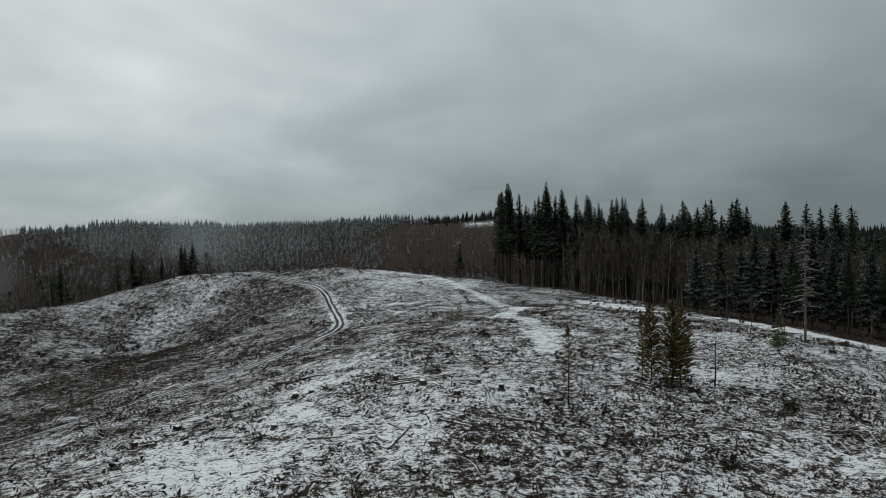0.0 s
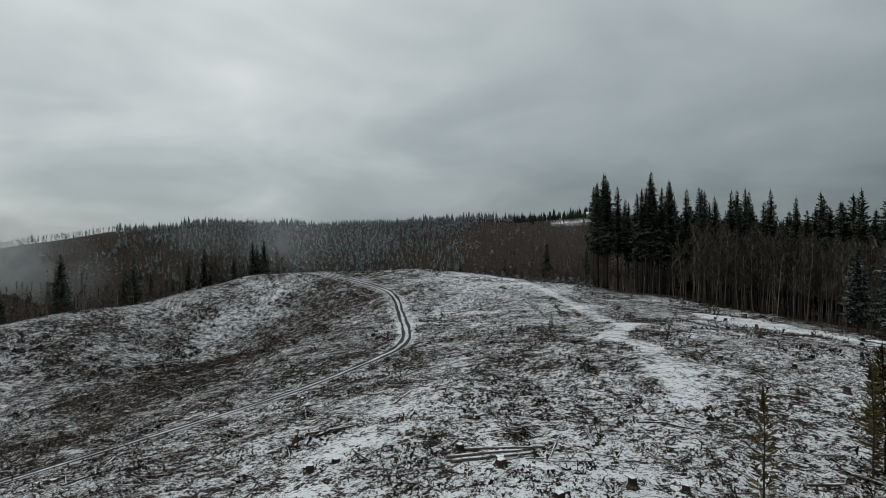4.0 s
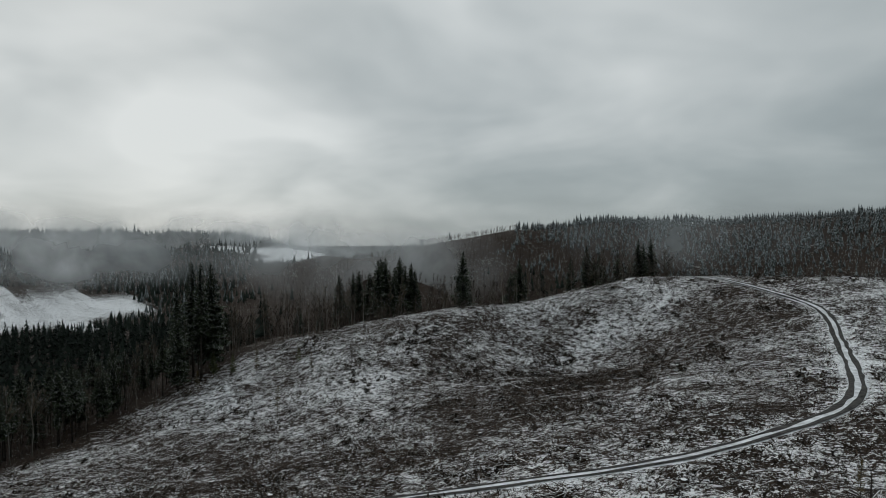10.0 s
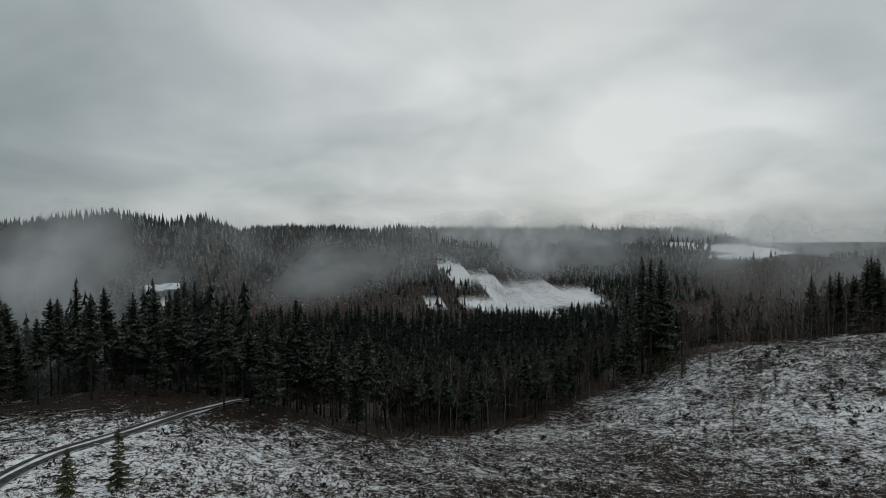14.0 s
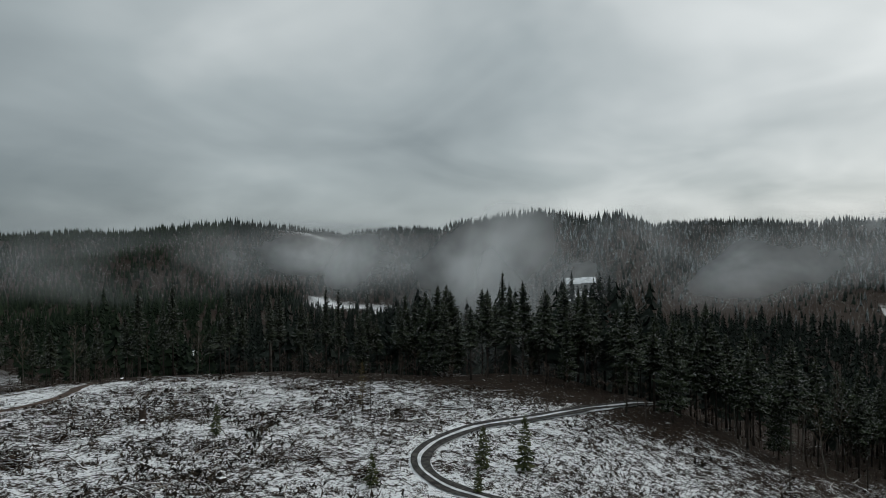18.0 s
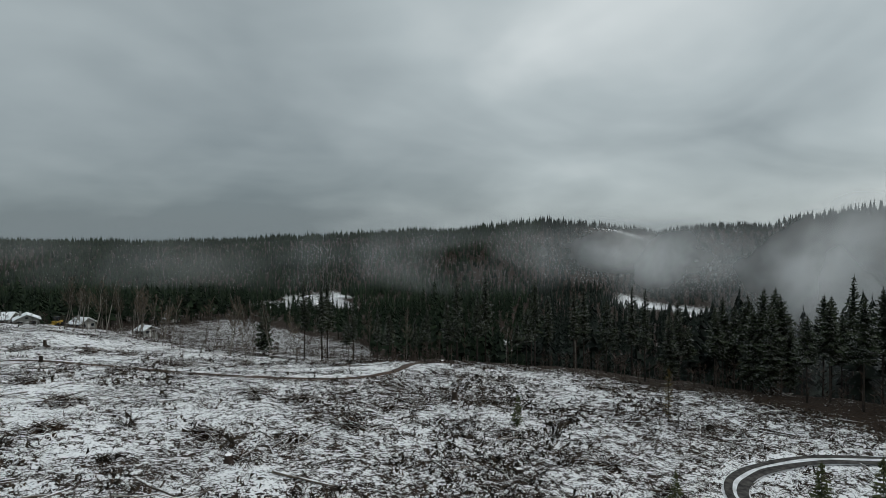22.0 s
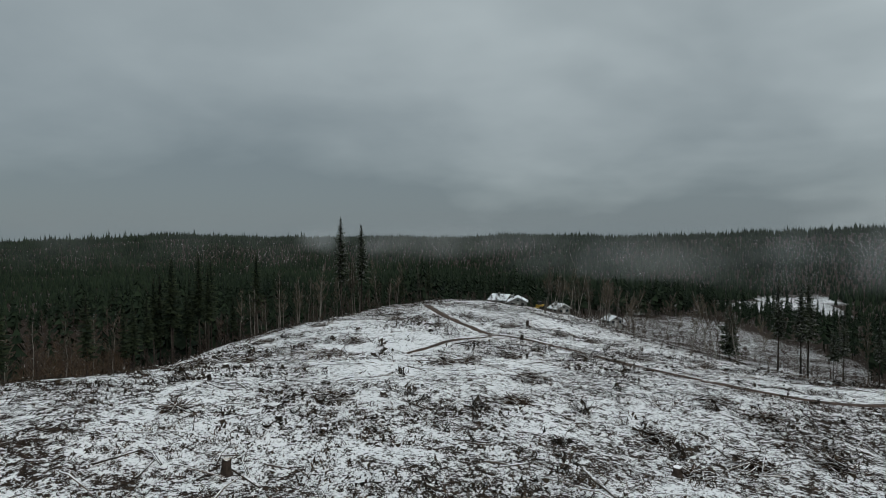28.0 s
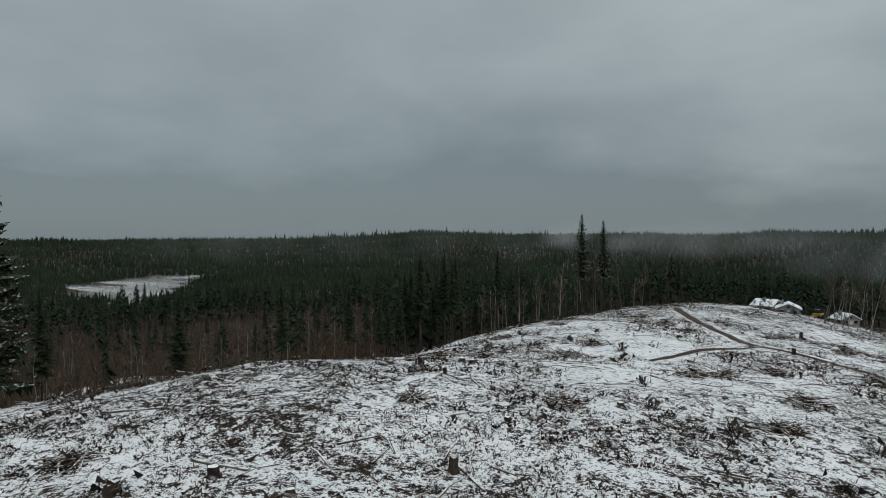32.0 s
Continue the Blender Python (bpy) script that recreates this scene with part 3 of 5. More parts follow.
def conifer_meshes(height, radius, bare, seed, thin=1.0, whorls=26, column=False):
    r = np.random.default_rng(seed)
    zs = np.linspace(-1.2, height, 9)
    lean = np.cumsum(r.normal(0, 0.05, (9, 2)), 0)
    stem = np.column_stack([lean, zs])
    tv, tf = tube(stem, np.interp(zs, [-1.2, 0, height], [0.014 * height, 0.0095 * height, 0.02]), 7)
    trunk = mesh_arrays("trunk", tv, tf)
    heap = Heap()
    count, turn = int(whorls * (6.2 if thin >= 1 else 3.6)), r.uniform(0, 6)
    for k in range(count):
        # limbs stand in a loose spiral, longest in the lower third of the crown
        u = min(max((k + r.uniform(-2, 2)) / count, 0), 1)
        z = height * (bare + (0.985 - bare) * u ** 0.92)
        reach = radius * (1 - u) ** 0.78 * (0.62 + 0.38 * min(1, u * 5)) + (0.35 if thin >= 1 else 0.25)
        if column:
            reach = radius * (1 - u) ** 0.45 * (0.45 + 0.55 * min(1, u * 3 + 0.2)) + 0.12
        cx, cy = np.interp(z, zs, lean[:, 0]), np.interp(z, zs, lean[:, 1])
        turn += 2.4 + r.normal(0, 0.3)
        length = reach * (r.uniform(0.62, 1.12) if r.random() < 0.9 else r.uniform(1.1, 1.35))
        out, side = np.array([np.cos(turn), np.sin(turn), 0]), np.array([-np.sin(turn), np.cos(turn), 0])
        sag = r.uniform(0.10, 0.45) * (1.1 - u) - 0.30 * u - (0.45 if column else 0)
        o = np.array([cx, cy, z])
        mid, tip = o + out * length * 0.55 - [0, 0, length * sag * 0.45], o + out * length - [0, 0, length * sag]
        wide = max(0.22, length * r.uniform(0.20, 0.32))
        wide *= 0.45 if column else 1.0
        drop = np.array([0, 0, wide * r.uniform(0.35, 0.8)])
        # a limb is a narrow ridge whose two sides slope down, fringed with hanging sprays
        heap.add([o, tip, mid + side * wide - drop], [(0, 1, 2)])
        heap.add([o, mid - side * wide - drop, tip], [(0, 1, 2)])
        for s in range(4 if thin >= 1 else 3):
            f = r.uniform(0.12, 0.92)
            a = o + (mid - o) * f / 0.55 if f < 0.55 else mid + (tip - mid) * (f - 0.55) / 0.45
            hang = wide * r.uniform(0.7, 1.5) * (1.15 - 0.5 * f)
            heap.add([a - out * hang * 0.35, a + side * r.normal(0, 0.55) * wide + out * 0.25 * hang - [0, 0, hang], a + out * hang * 0.40], [(0, 1, 2)])
    if thin >= 1:
        # the dark inner crown round the stem
        for w in range(5):
            z0 = height * (bare + (0.97 - bare) * w / 5)
            z1 = min(height * (bare + (0.97 - bare) * (w + 1.7) / 5), height * 0.985)
            ang = np.arange(10) * np.pi / 5 + r.uniform(0, 6)
            rad = radius * 0.34 * (1 - w / 5) ** 0.7 * np.where(np.arange(10) % 2, 0.45, 1.0) * r.uniform(0.7, 1.2, 10)
            heap.add(np.vstack([np.column_stack([rad * np.cos(ang), rad * np.sin(ang), z0 + r.uniform(-0.03, 0.05, 10) * height]), [[0, 0, z1]]]), [(k, (k + 1) % 10, 10) for k in range(10)])
    for k in range(3):
        a = r.uniform(0, 6.28)
        heap.add([[lean[-1, 0] + 0.18 * math.cos(a), lean[-1, 1] + 0.18 * math.sin(a), height - 1.2],
                  [lean[-1, 0] - 0.18 * math.cos(a), lean[-1, 1] - 0.18 * math.sin(a), height - 1.2], [lean[-1, 0], lean[-1, 1], height + 0.5]], [(0, 1, 2)])
    return trunk, heap.mesh("crown")


def bare_tree_meshes(height, seed, limbs=16, spread_=0.34, lean_=0.0):
    """A leafless alder: a forked stem, limbs and a haze of twigs."""
    r = np.random.default_rng(seed)
    zs = np.linspace(-0.8, height, 8)
    lean = np.cumsum(r.normal(0, 0.16, (8, 2)), 0) + np.column_stack([np.linspace(0, lean_ * height, 8), np.zeros(8)])
    trunk = mesh_arrays("trunk", *tube(np.column_stack([lean, zs]), np.linspace(0.007 * height + 0.03, 0.02, 8), 5))
    heap = Heap()
    for k in range(limbs):
        u = r.uniform(0.34, 0.97)
        z = u * height
        o = np.array([np.interp(z, zs, lean[:, 0]), np.interp(z, zs, lean[:, 1]), z])
        az, length = r.uniform(0, 6.28), height * spread_ * (1.1 - u) * r.uniform(0.5, 1.0)
        d = np.array([0.62 * math.cos(az), 0.62 * math.sin(az), r.uniform(0.7, 1.25)])
        p = [o, o + d * length * 0.5, o + d * length + [0, 0, length * 0.2]]
        heap.add(*tube(p, [0.022 + 0.008 * length, 0.022, 0.010], 3))
        for j in range(17):
            f = r.uniform(0.15, 1.05)
            q = o + d * length * f
            e = q + (d * 0.75 + r.normal(0, 0.38, 3)) * (length * r.uniform(0.12, 0.34) + 0.25)
            w = r.normal(0, 0.022, 3)
            heap.add([q - w, q + w, e], [(0, 1, 2)])
    return trunk, heap.mesh("twigs")


def tree_thing(kind, trunk, crown, bark, leaf, label, category, at, scale=1.0, group=""):
    t = new(kind)
    t.matrix_basis = at
    t.scale = (scale,) * 3
    part("trunk", trunk, bark, t)
    part("crown", crown, leaf, t)
    return tagged(t, label, category, group)


def gz(x, y):
    return float(ground_z(np.array([x]), np.array([y]))[0])


FIR_TALL = [conifer_meshes(33, 3.5, 0.38, 11 + i, 1.0, 30) for i in range(3)]
FIR_BUSHY = [conifer_meshes(27, 4.5, 0.44, 15 + i, 1.0, 24) for i in range(3)]
FIR_FULL = [conifer_meshes(25, 4.7, 0.12, 21 + i, 1.0, 34) for i in range(3)]
ALDER = [bare_tree_meshes(15, 31 + i, 24) for i in range(4)]


class Kind:
    """One kind of tree: the first is built, all later ones are copies of it."""

    def __init__(self, name, meshes, bark, leaf, label, category, group):
        self.args, self.first = (name, meshes, bark, leaf, label, category, group), None

    def plant(self, x, y, scale=1.0, turn=0.0, tilt=0.0, label=""):
        name, (trunk, crown), bark, leaf, lab, cat, group = self.args
        at = pose(x, y, gz(x, y), tilt, 0, turn)
        if self.first is None:
            self.first = tree_thing(name, trunk, crown, bark, leaf, lab, cat, at, scale, group)
            ob = self.first
        else:
            ob = copy_thing(self.first, at)
            ob.scale = (scale,) * 3
        if label:
            ob["label"] = label
        return ob


def kinds(name, meshes, bark, leaf, label, category, group):
    return [Kind(name, (a.copy() if i else a, b.copy() if i else b), bark, leaf, label, category, group) for i, (a, b) in enumerate(meshes)]


def fresh(meshes):
    return [(a.copy(), b.copy()) for a, b in meshes]


TALL_FIRS = kinds("fir_tree", fresh(FIR_TALL), BARK, NEEDLE, "tall dark fir with a bare lower trunk at the forest edge", "tree", "firs at the forest edge")
BUSHY_FIRS = kinds("fir_tree", fresh(FIR_BUSHY), BARK, NEEDLE, "dark bushy-topped fir with a slim bare trunk", "tree", "firs at the forest edge")
FULL_FIRS = kinds("fir_tree", fresh(FIR_FULL), BARK, NEEDLE, "dark full-crowned fir dusted with snow at the forest edge", "tree", "firs at the forest edge")
SNOW_FIRS = kinds("fir_tree", fresh(FIR_FULL), BARK, NEEDLE_SNOW, "full fir with snow lying on its branches", "tree", "firs at the forest edge")
GREEN_FIRS = kinds("fir_tree", fresh(FIR_TALL), BARK, NEEDLE_GREEN, "slender green fir with a long bare trunk at the forest edge", "tree", "firs at the forest edge")
ALDERS = kinds("alder_tree", fresh(ALDER), PALE_BARK, TWIG, "leafless alder with pale trunk and snowy twigs", "tree", "bare alders at the forest edge")


def jitter_grid(x0, x1, y0, y1, step, seed):
    r = np.random.default_rng(seed)
    gx, gy = np.meshgrid(np.arange(x0, x1, step), np.arange(y0, y1, step))
    gx, gy = gx + r.uniform(-0.48, 0.48, gx.shape) * step, gy + r.uniform(-0.48, 0.48, gy.shape) * step
    return gx.ravel(), gy.ravel()


def bearing(x, y):
    """Degrees to the left of north as seen from the middle of the walk."""
    return np.degrees(np.arctan2(-(np.asarray(x) + 16), np.asarray(y) - 54)) % 360


def alder_share(x, y):
    """Where the woods are leafless: a share from 0 to 1."""
    n = value_noise(x, y, 60, 8)
    b = (bearing(x, y) + 9 * (value_noise(x, y, 34, 18) - 0.5)) % 360
    d = np.hypot(np.asarray(x) + 16, np.asarray(y) - 54)
    s = np.where((n > 0.62) & (b < 150), 0.55, np.where(b < 150, 0.05, 0.02))
    s = np.where((b > 312) & (d < 252), 1.0, s)                                        # belt below the tall stand
    s = np.where((b > 20) & (b < 62) & (d > 150) & (d < 440), 0.985, s)                 # brown valley side to the north-west
    s = np.where((b > 37) & (b < 62) & (d > 150) & (d < 660), 0.99, s)                  # brown rounded hill
    s = np.where((b > 61) & (b < 89) & (d < 330), 0.42, s)
    s = np.where(((b < 62) | (b > 346)) & (d < 440), 1.0, s)
    s = np.where(((b < 6) | (b > 346)) & (d > 400) & (d < 625), 0.96, s)               # brown slope below the far farm
    s = np.where((b > 20) & (b < 38) & (d > 420) & (d < 560) & (n < 0.6), 0.9, s)
    s = np.where((b > 78) & (b < 100) & (d > 420) & (d < 640), 0.75, s)
    s = np.where((b > 130) & (b < 165) & (d < 190), 0.35, s)
    s = np.where((b > 165) & (b < 213) & (d < 240), 0.93, s)
    s = np.where((b > 217) & (b < 258) & (d < 400), 0.94, s)                # brown hollow to the east
    s = np.where((b > 209) & (b < 217) & (d < 170), 0.15, s)          # rim of the eastern slope
    return s


def bare_ground(x, y):
    """Land with no forest on it: the clearing, the fields, the young plantation to the north."""
    young = (np.asarray(y) > 255) & (np.asarray(y) < 345) & (np.asarray(x) > -95) & (np.asarray(x) < 18)
    yard = (np.abs(np.asarray(x) + 10) < 34) & (np.asarray(y) < -150) & (np.asarray(y) > -215)
    b, d = bearing(x, y), np.hypot(np.asarray(x) + 16, np.asarray(y) - 54)
    slope = ((b < 21) | (b > 350)) & (d > 200) & (d < 352)
    return inside(x, y, CLEARING) | (in_field(x, y) > 0) | young | yard | slope


MASSED = []          # firs deep in the mass: place, height, kind


def edge_woods():
    """Firs along the forest edge as things of their own; returns where leafless trees stand."""
    x, y = jitter_grid(-260, 200, -240, 330, 6.6, 5)
    b, e = bearing(x, y), edge_distance(x, y)
    r = np.random.default_rng(9)
    out = ~bare_ground(x, y)
    m = out & (e < 24) & ~((b > 122) & (b < 170) & (r.random(len(x)) < 0.45)) & ~((b > 258) & (b < 318) & (r.random(len(x)) < 0.6)) & ~((b > 160) & (b < 200) & (r.random(len(x)) < 0.6))
    share, bare = alder_share(x, y), []
    for px, py, s, a in zip(x[m], y[m], share[m], b[m]):
        turn, size = r.uniform(0, 360), r.uniform(0.70, 1.12)
        if r.random() < s:
            bare.append((px, py))
        elif a > 178:
            r.choice(GREEN_FIRS).plant(px, py, size * 0.64, turn)
        elif a < 62:
            r.choice(FULL_FIRS).plant(px, py, size * 0.62, turn)
        else:
            r.choice(BUSHY_FIRS + FULL_FIRS[:1] if a < 128 else TALL_FIRS + BUSHY_FIRS).plant(px, py, size * (0.66 if a < 100 else 0.60 if a < 128 else 0.50), turn)
    # the deep dark edge to the west
    x, y = jitter_grid(-240, -120, -20, 190, 5.4, 6)
    b, e = bearing(x, y), edge_distance(x, y)
    m = ~bare_ground(x, y) & (e > 1) & (e < 36) & (b > 62) & (b < 128)
    for px, py in zip(x[m], y[m]):
        if r.random() < (0.62 if py < 40 else 0.30):
            MASSED.append((px, py, r.uniform(10, 18) if px < -150 else r.uniform(12, 17), 0))
    return np.array(bare)


BARE_EDGE = edge_woods()
near = np.argsort(np.hypot(BARE_EDGE[:, 0] + 16, BARE_EDGE[:, 1] - 54))
r_edge = np.random.default_rng(19)
for px, py in BARE_EDGE[near[:220]]:
    r_edge.choice(ALDERS).plant(px, py, r_edge.uniform(0.6, 1.15), r_edge.uniform(0, 360), r_edge.normal(0, 3))


def frond_conifer(seed, fronds, radius, low):
    """A light fir of unit height: a stem hung with separate drooping fronds."""
    r = np.random.default_rng(seed)
    heap = Heap()
    if fronds > 30:
        heap.add(*tube([(0, 0, -0.04), (0, 0, 0.6)], [0.011, 0.005], 3))
    turn = r.uniform(0, 6)
    for k in range(fronds):
        u = (k + r.uniform(-0.5, 0.5)) / fronds
        z = low + (0.97 - low) * max(u, 0)
        reach = (radius * (1 - max(u, 0)) ** 0.75 + 0.012) * r.uniform(0.55, 1.25)
        az, half = turn + k * 2.4 + r.normal(0, 0.3), r.uniform(0.42, 0.72) if fronds > 30 else r.uniform(0.7, 1.0)
        drop = reach * r.uniform(0.1, 0.6)
        a, b = az - half, az + half
        lift = 0.055 if fronds > 30 else 0.16
        heap.add([[0, 0, min(z + lift, 1.0)], [reach * math.cos(a), reach * math.sin(a), z - drop], [reach * 0.9 * math.cos(b), reach * 0.9 * math.sin(b), z - drop * r.uniform(0.6, 1.4)]], [(0, 1, 2)])
    heap.add([[0.012, 0, 0.93], [-0.008, 0.01, 0.93], [0, 0, 1.02]], [(0, 1, 2)])
    return np.vstack(heap.v), np.vstack(heap.f)


def mid_conifer(seed, fronds=40, radius=0.16):
    return frond_conifer(seed, fronds, radius, np.random.default_rng(seed).uniform(0.15, 0.36))


def low_conifer(seed):
    """A small far fir of unit height: two stacked jagged cones."""
    r = np.random.default_rng(seed)
    heap = Heap()
    for z0, z1, wide, n in ((0.05, 0.80, 0.19, 8), (0.42, 1.02, 0.095, 6)):
        ang = np.arange(n) * 2 * np.pi / n + r.uniform(0, 6)
        rad = wide * np.where(np.arange(n) % 2, 0.55, 1.0) * r.uniform(0.75, 1.2, n)
        low = z0 + np.where(np.arange(n) % 2, 0.12, 0.0) + r.uniform(-0.03, 0.05, n)
        heap.add(np.vstack([np.column_stack([rad * np.cos(ang), rad * np.sin(ang), low]), [[r.normal(0, 0.012), r.normal(0, 0.012), z1]]]), [(k, (k + 1) % n, n) for k in range(n)])
    return np.vstack(heap.v), np.vstack(heap.f)


def stick_tree(seed, limbs, fine=1.0):
    """A bare tree of unit height in slivers."""
    r = np.random.default_rng(seed)
    heap = Heap()
    heap.add([(-0.008, 0, -0.04), (0.008, 0, -0.04), (0.0, 0.008, -0.04), (r.normal(0, 0.03), r.normal(0, 0.03), 1)], [(0, 1, 3), (1, 2, 3), (2, 0, 3)])
    for k in range(limbs):
        z, a, l = r.uniform(0.3, 0.92), r.uniform(0, 6.28), r.uniform(0.10, 0.24) * fine ** 0.4
        reach = 0.26 * r.uniform(-1, 1) if fine < 1 else 0.0
        o = np.array([reach * math.cos(a) * (1.05 - z), reach * math.sin(a) * (1.05 - z), z])
        e = o + [l * math.cos(a) * 0.45, l * math.sin(a) * 0.45, l * r.uniform(0.6, 1.2)]
        w = r.normal(0, 1, 3) * 0.006 * fine
        heap.add([o - w, o + w, e], [(0, 1, 2)])
    return np.vstack(heap.v), np.vstack(heap.f)


def scatter(name, templates, x, y, z, size, seed, material, label, category, flat=1.0):
    """Many pieces joined into one object: each a template turned, sized and set in its place."""
    r = np.random.default_rng(seed)
    pick, turn = r.integers(0, len(templates), len(x)), r.uniform(0, 2 * np.pi, len(x))
    vs, fs, n = [], [], 0
    for i, (v, f) in enumerate(templates):
        m = pick == i
        k = int(m.sum())
        if not k:
            continue
        c, s = np.cos(turn[m])[:, None], np.sin(turn[m])[:, None]
        sz = size[m][:, None]
        wide = sz * r.uniform(0.8, 1.25, (k, 1)) * flat
        X = (v[None, :, 0] * c - v[None, :, 1] * s) * wide + x[m][:, None]
        Y = (v[None, :, 0] * s + v[None, :, 1] * c) * wide + y[m][:, None]
        Z = v[None, :, 2] * sz + z[m][:, None]
        vs.append(np.stack([X, Y, Z], -1).reshape(-1, 3))
        fs.append((f[None] + (np.arange(k) * len(v))[:, None, None]).reshape(-1, 3) + n)
        n += k * len(v)
    me = mesh_arrays(name, np.vstack(vs), np.vstack(fs))
    me.materials.append(material)
    return tagged(new(name, me), label, category, kind="stuff")


def shielded(x, y, top):
    """Trees that stand behind a nearer rise for every point of the walk."""
    d, dx, dy = np.hypot(x + 16, y - 54), x + 16, y - 54
    seen = np.full(len(x), -90.0)
    for q in np.arange(190, 1650, 55.0):
        m = d > q + 90
        seen[m] = np.maximum(seen[m], np.degrees(np.arctan2(land(dx[m] * q / d[m] - 16, dy[m] * q / d[m] + 54) + 4, q)))
    return np.degrees(np.arctan2(top, d)) < seen - 0.5


def woods():
    mid, low = [mid_conifer(i) for i in range(8)], [low_conifer(50 + i) for i in range(8)]
    sticks, far_sticks = [stick_tree(i, 18) for i in range(5)], [stick_tree(90 + i, 8) for i in range(4)]
    for name, r0, r1, step, con, bare, seed in (("near", 0, 430, 7.2, mid, sticks, 1), ("middle", 430, 850, 6.0, low, sticks, 2),
                                                ("distant", 850, 1650, 8.8, low, far_sticks, 3), ("skyline", 1650, 3600, 34.0, low, None, 4)):
        x, y = jitter_grid(-r1 - 16, r1, -r1 + 54, r1 + 54, step, 100 + seed)
        d, b = np.hypot(x + 16, y - 54), bearing(x, y)
        m = (d >= r0) & (d < r1) & ~((b > 256) & (b < 318))
        x, y = x[m], y[m]
        m = ~bare_ground(x, y)
        if seed == 1:
            m &= (edge_distance(x, y) >= 21)
        x, y = x[m], y[m]
        z, r = ground_z(x, y), np.random.default_rng(seed)
        m = ~shielded(x, y, z + 22) | (r.random(len(x)) < 0.12)
        x, y, z = x[m], y[m], z[m]
        d, b = np.hypot(x + 16, y - 54), bearing(x, y)
        alder = r.random(len(x)) < (alder_share(x, y) if bare else 0)
        # heights run in patches, as the woods were planted
        patch = 0.72 + 0.56 * value_noise(x, y, 48, 61)
        size = {1: r.uniform(15, 29, len(x)), 2: r.uniform(5.5, 11, len(x)), 3: r.uniform(7, 13, len(x)), 4: r.uniform(12, 22, len(x))}[seed] * patch
        size = np.where(r.random(len(x)) < 0.04, size * 1.2, size)
        green = (b > 140) & (b < 260)
        size = np.where(((b < 62) | (b > 340)) & (d > 430) & (d < 1000), size * 0.92, size)
        size = np.where(((b < 10) | (b > 346)) & (d > 640) & (d < 760), r.uniform(6, 13, len(x)), size)
        size = np.where((b < 62) & (d < 430), size * 0.72, size)
        size = np.where((b > 62) & (b < 132) & (d > 170) & (d < 430), size * 0.72, size)
        size = np.where((b > 195) & (b < 262) & (d < 430), size * 0.82, size)
        size = np.where((b > 155) & (b < 205) & (d < 480), size * 0.75, size)
        size = np.where((b > 126) & (b < 166) & (d < 430), size * 0.66, size)
        size = np.where(alder & (b > 36) & (b < 62) & (d < 430), r.uniform(17, 23, len(x)), size)
        size = np.where(alder & ((b < 62) | (b > 346)) & (d > 430), r.uniform(7.5, 11, len(x)), size)
        dark = ~green & ((d < 480) | (b > 318) | ((b > 46) & (r.random(len(x)) < 0.7)) | ((b > 118) & (b < 160)))
        for mask, mat, label in ((~alder & green, FAR_GREEN, "dense dark green fir forest"), (~alder & dark & ~green, FAR_DARK, "dense dark fir forest"),
                                 (~alder & ~green & ~dark, FAR_SNOWY, "dense dark fir forest dusted with snow")):
            if mask.any():
                scatter("forest", con, x[mask], y[mask], z[mask], size[mask], seed, mat, label, "forest", 1.0 if seed == 1 else 1.02)
        if alder.any():
            scatter("forest", bare, x[alder], y[alder], z[alder], size[alder] * 0.62, seed + 20, FAR_TWIG, "leafless brown alder woodland", "forest", 1.3 if seed == 1 else 1.9)
    # the rest of the leafless trees at the edge, and the high belt below the tall stand
    thick = [stick_tree(120 + i, 96, 0.5) for i in range(6)]
    x, y = BARE_EDGE[near[220:]].T
    scatter("forest", thick, x, y, ground_z(x, y), np.random.default_rng(6).uniform(9, 17, len(x)), 31, LIGHTENED_TWIG, "bare alders crowding the forest edge", "forest", 1.2)
    x, y = jitter_grid(-250, -90, 40, 190, 6.0, 66)
    b, e = bearing(x, y), edge_distance(x, y)
    m = ~bare_ground(x, y) & (e > 3) & (e < 95) & (b > 58) & (b < 88) & (value_noise(x, y, 30, 71) > 0.3)
    x, y = x[m], y[m]
    scatter("forest", thick, x, y, ground_z(x, y), np.random.default_rng(8).uniform(9, 15, len(x)), 33, LIGHTENED_TWIG, "bare alder thicket on the western slope", "forest", 1.35)
    r = np.random.default_rng(14)
    b, q = np.radians(r.uniform(216, 252, 1700)), r.uniform(95, 330, 1700)
    x, y = -16 - q * np.sin(b), 54 + q * np.cos(b)
    m = ~bare_ground(x, y)
    x, y = x[m], y[m]
    scatter("forest", [stick_tree(140 + i, 60, 0.5) for i in range(5)], x, y, ground_z(x, y), r.uniform(5, 10, len(x)), 35, RED_TWIG, "reddish brown leafless thicket in the hollow", "forest", 1.7)
    r = np.random.default_rng(7)
    a, q = r.uniform(0, 1, 420), r.uniform(0, 1, 420)
    x, y = 46 + 112 * a + 20 * q, 226 - 96 * a + 26 * q
    m = ~inside(x, y, CLEARING)
    x, y, a = x[m], y[m], a[m]
    scatter("forest", thick, x, y, ground_z(x, y), r.uniform(17, 23, len(x)) + 3 * (1 - a), 32, LIGHTENED_TWIG, "tall bare alder belt below the fir stand", "forest", 1.25)


woods()


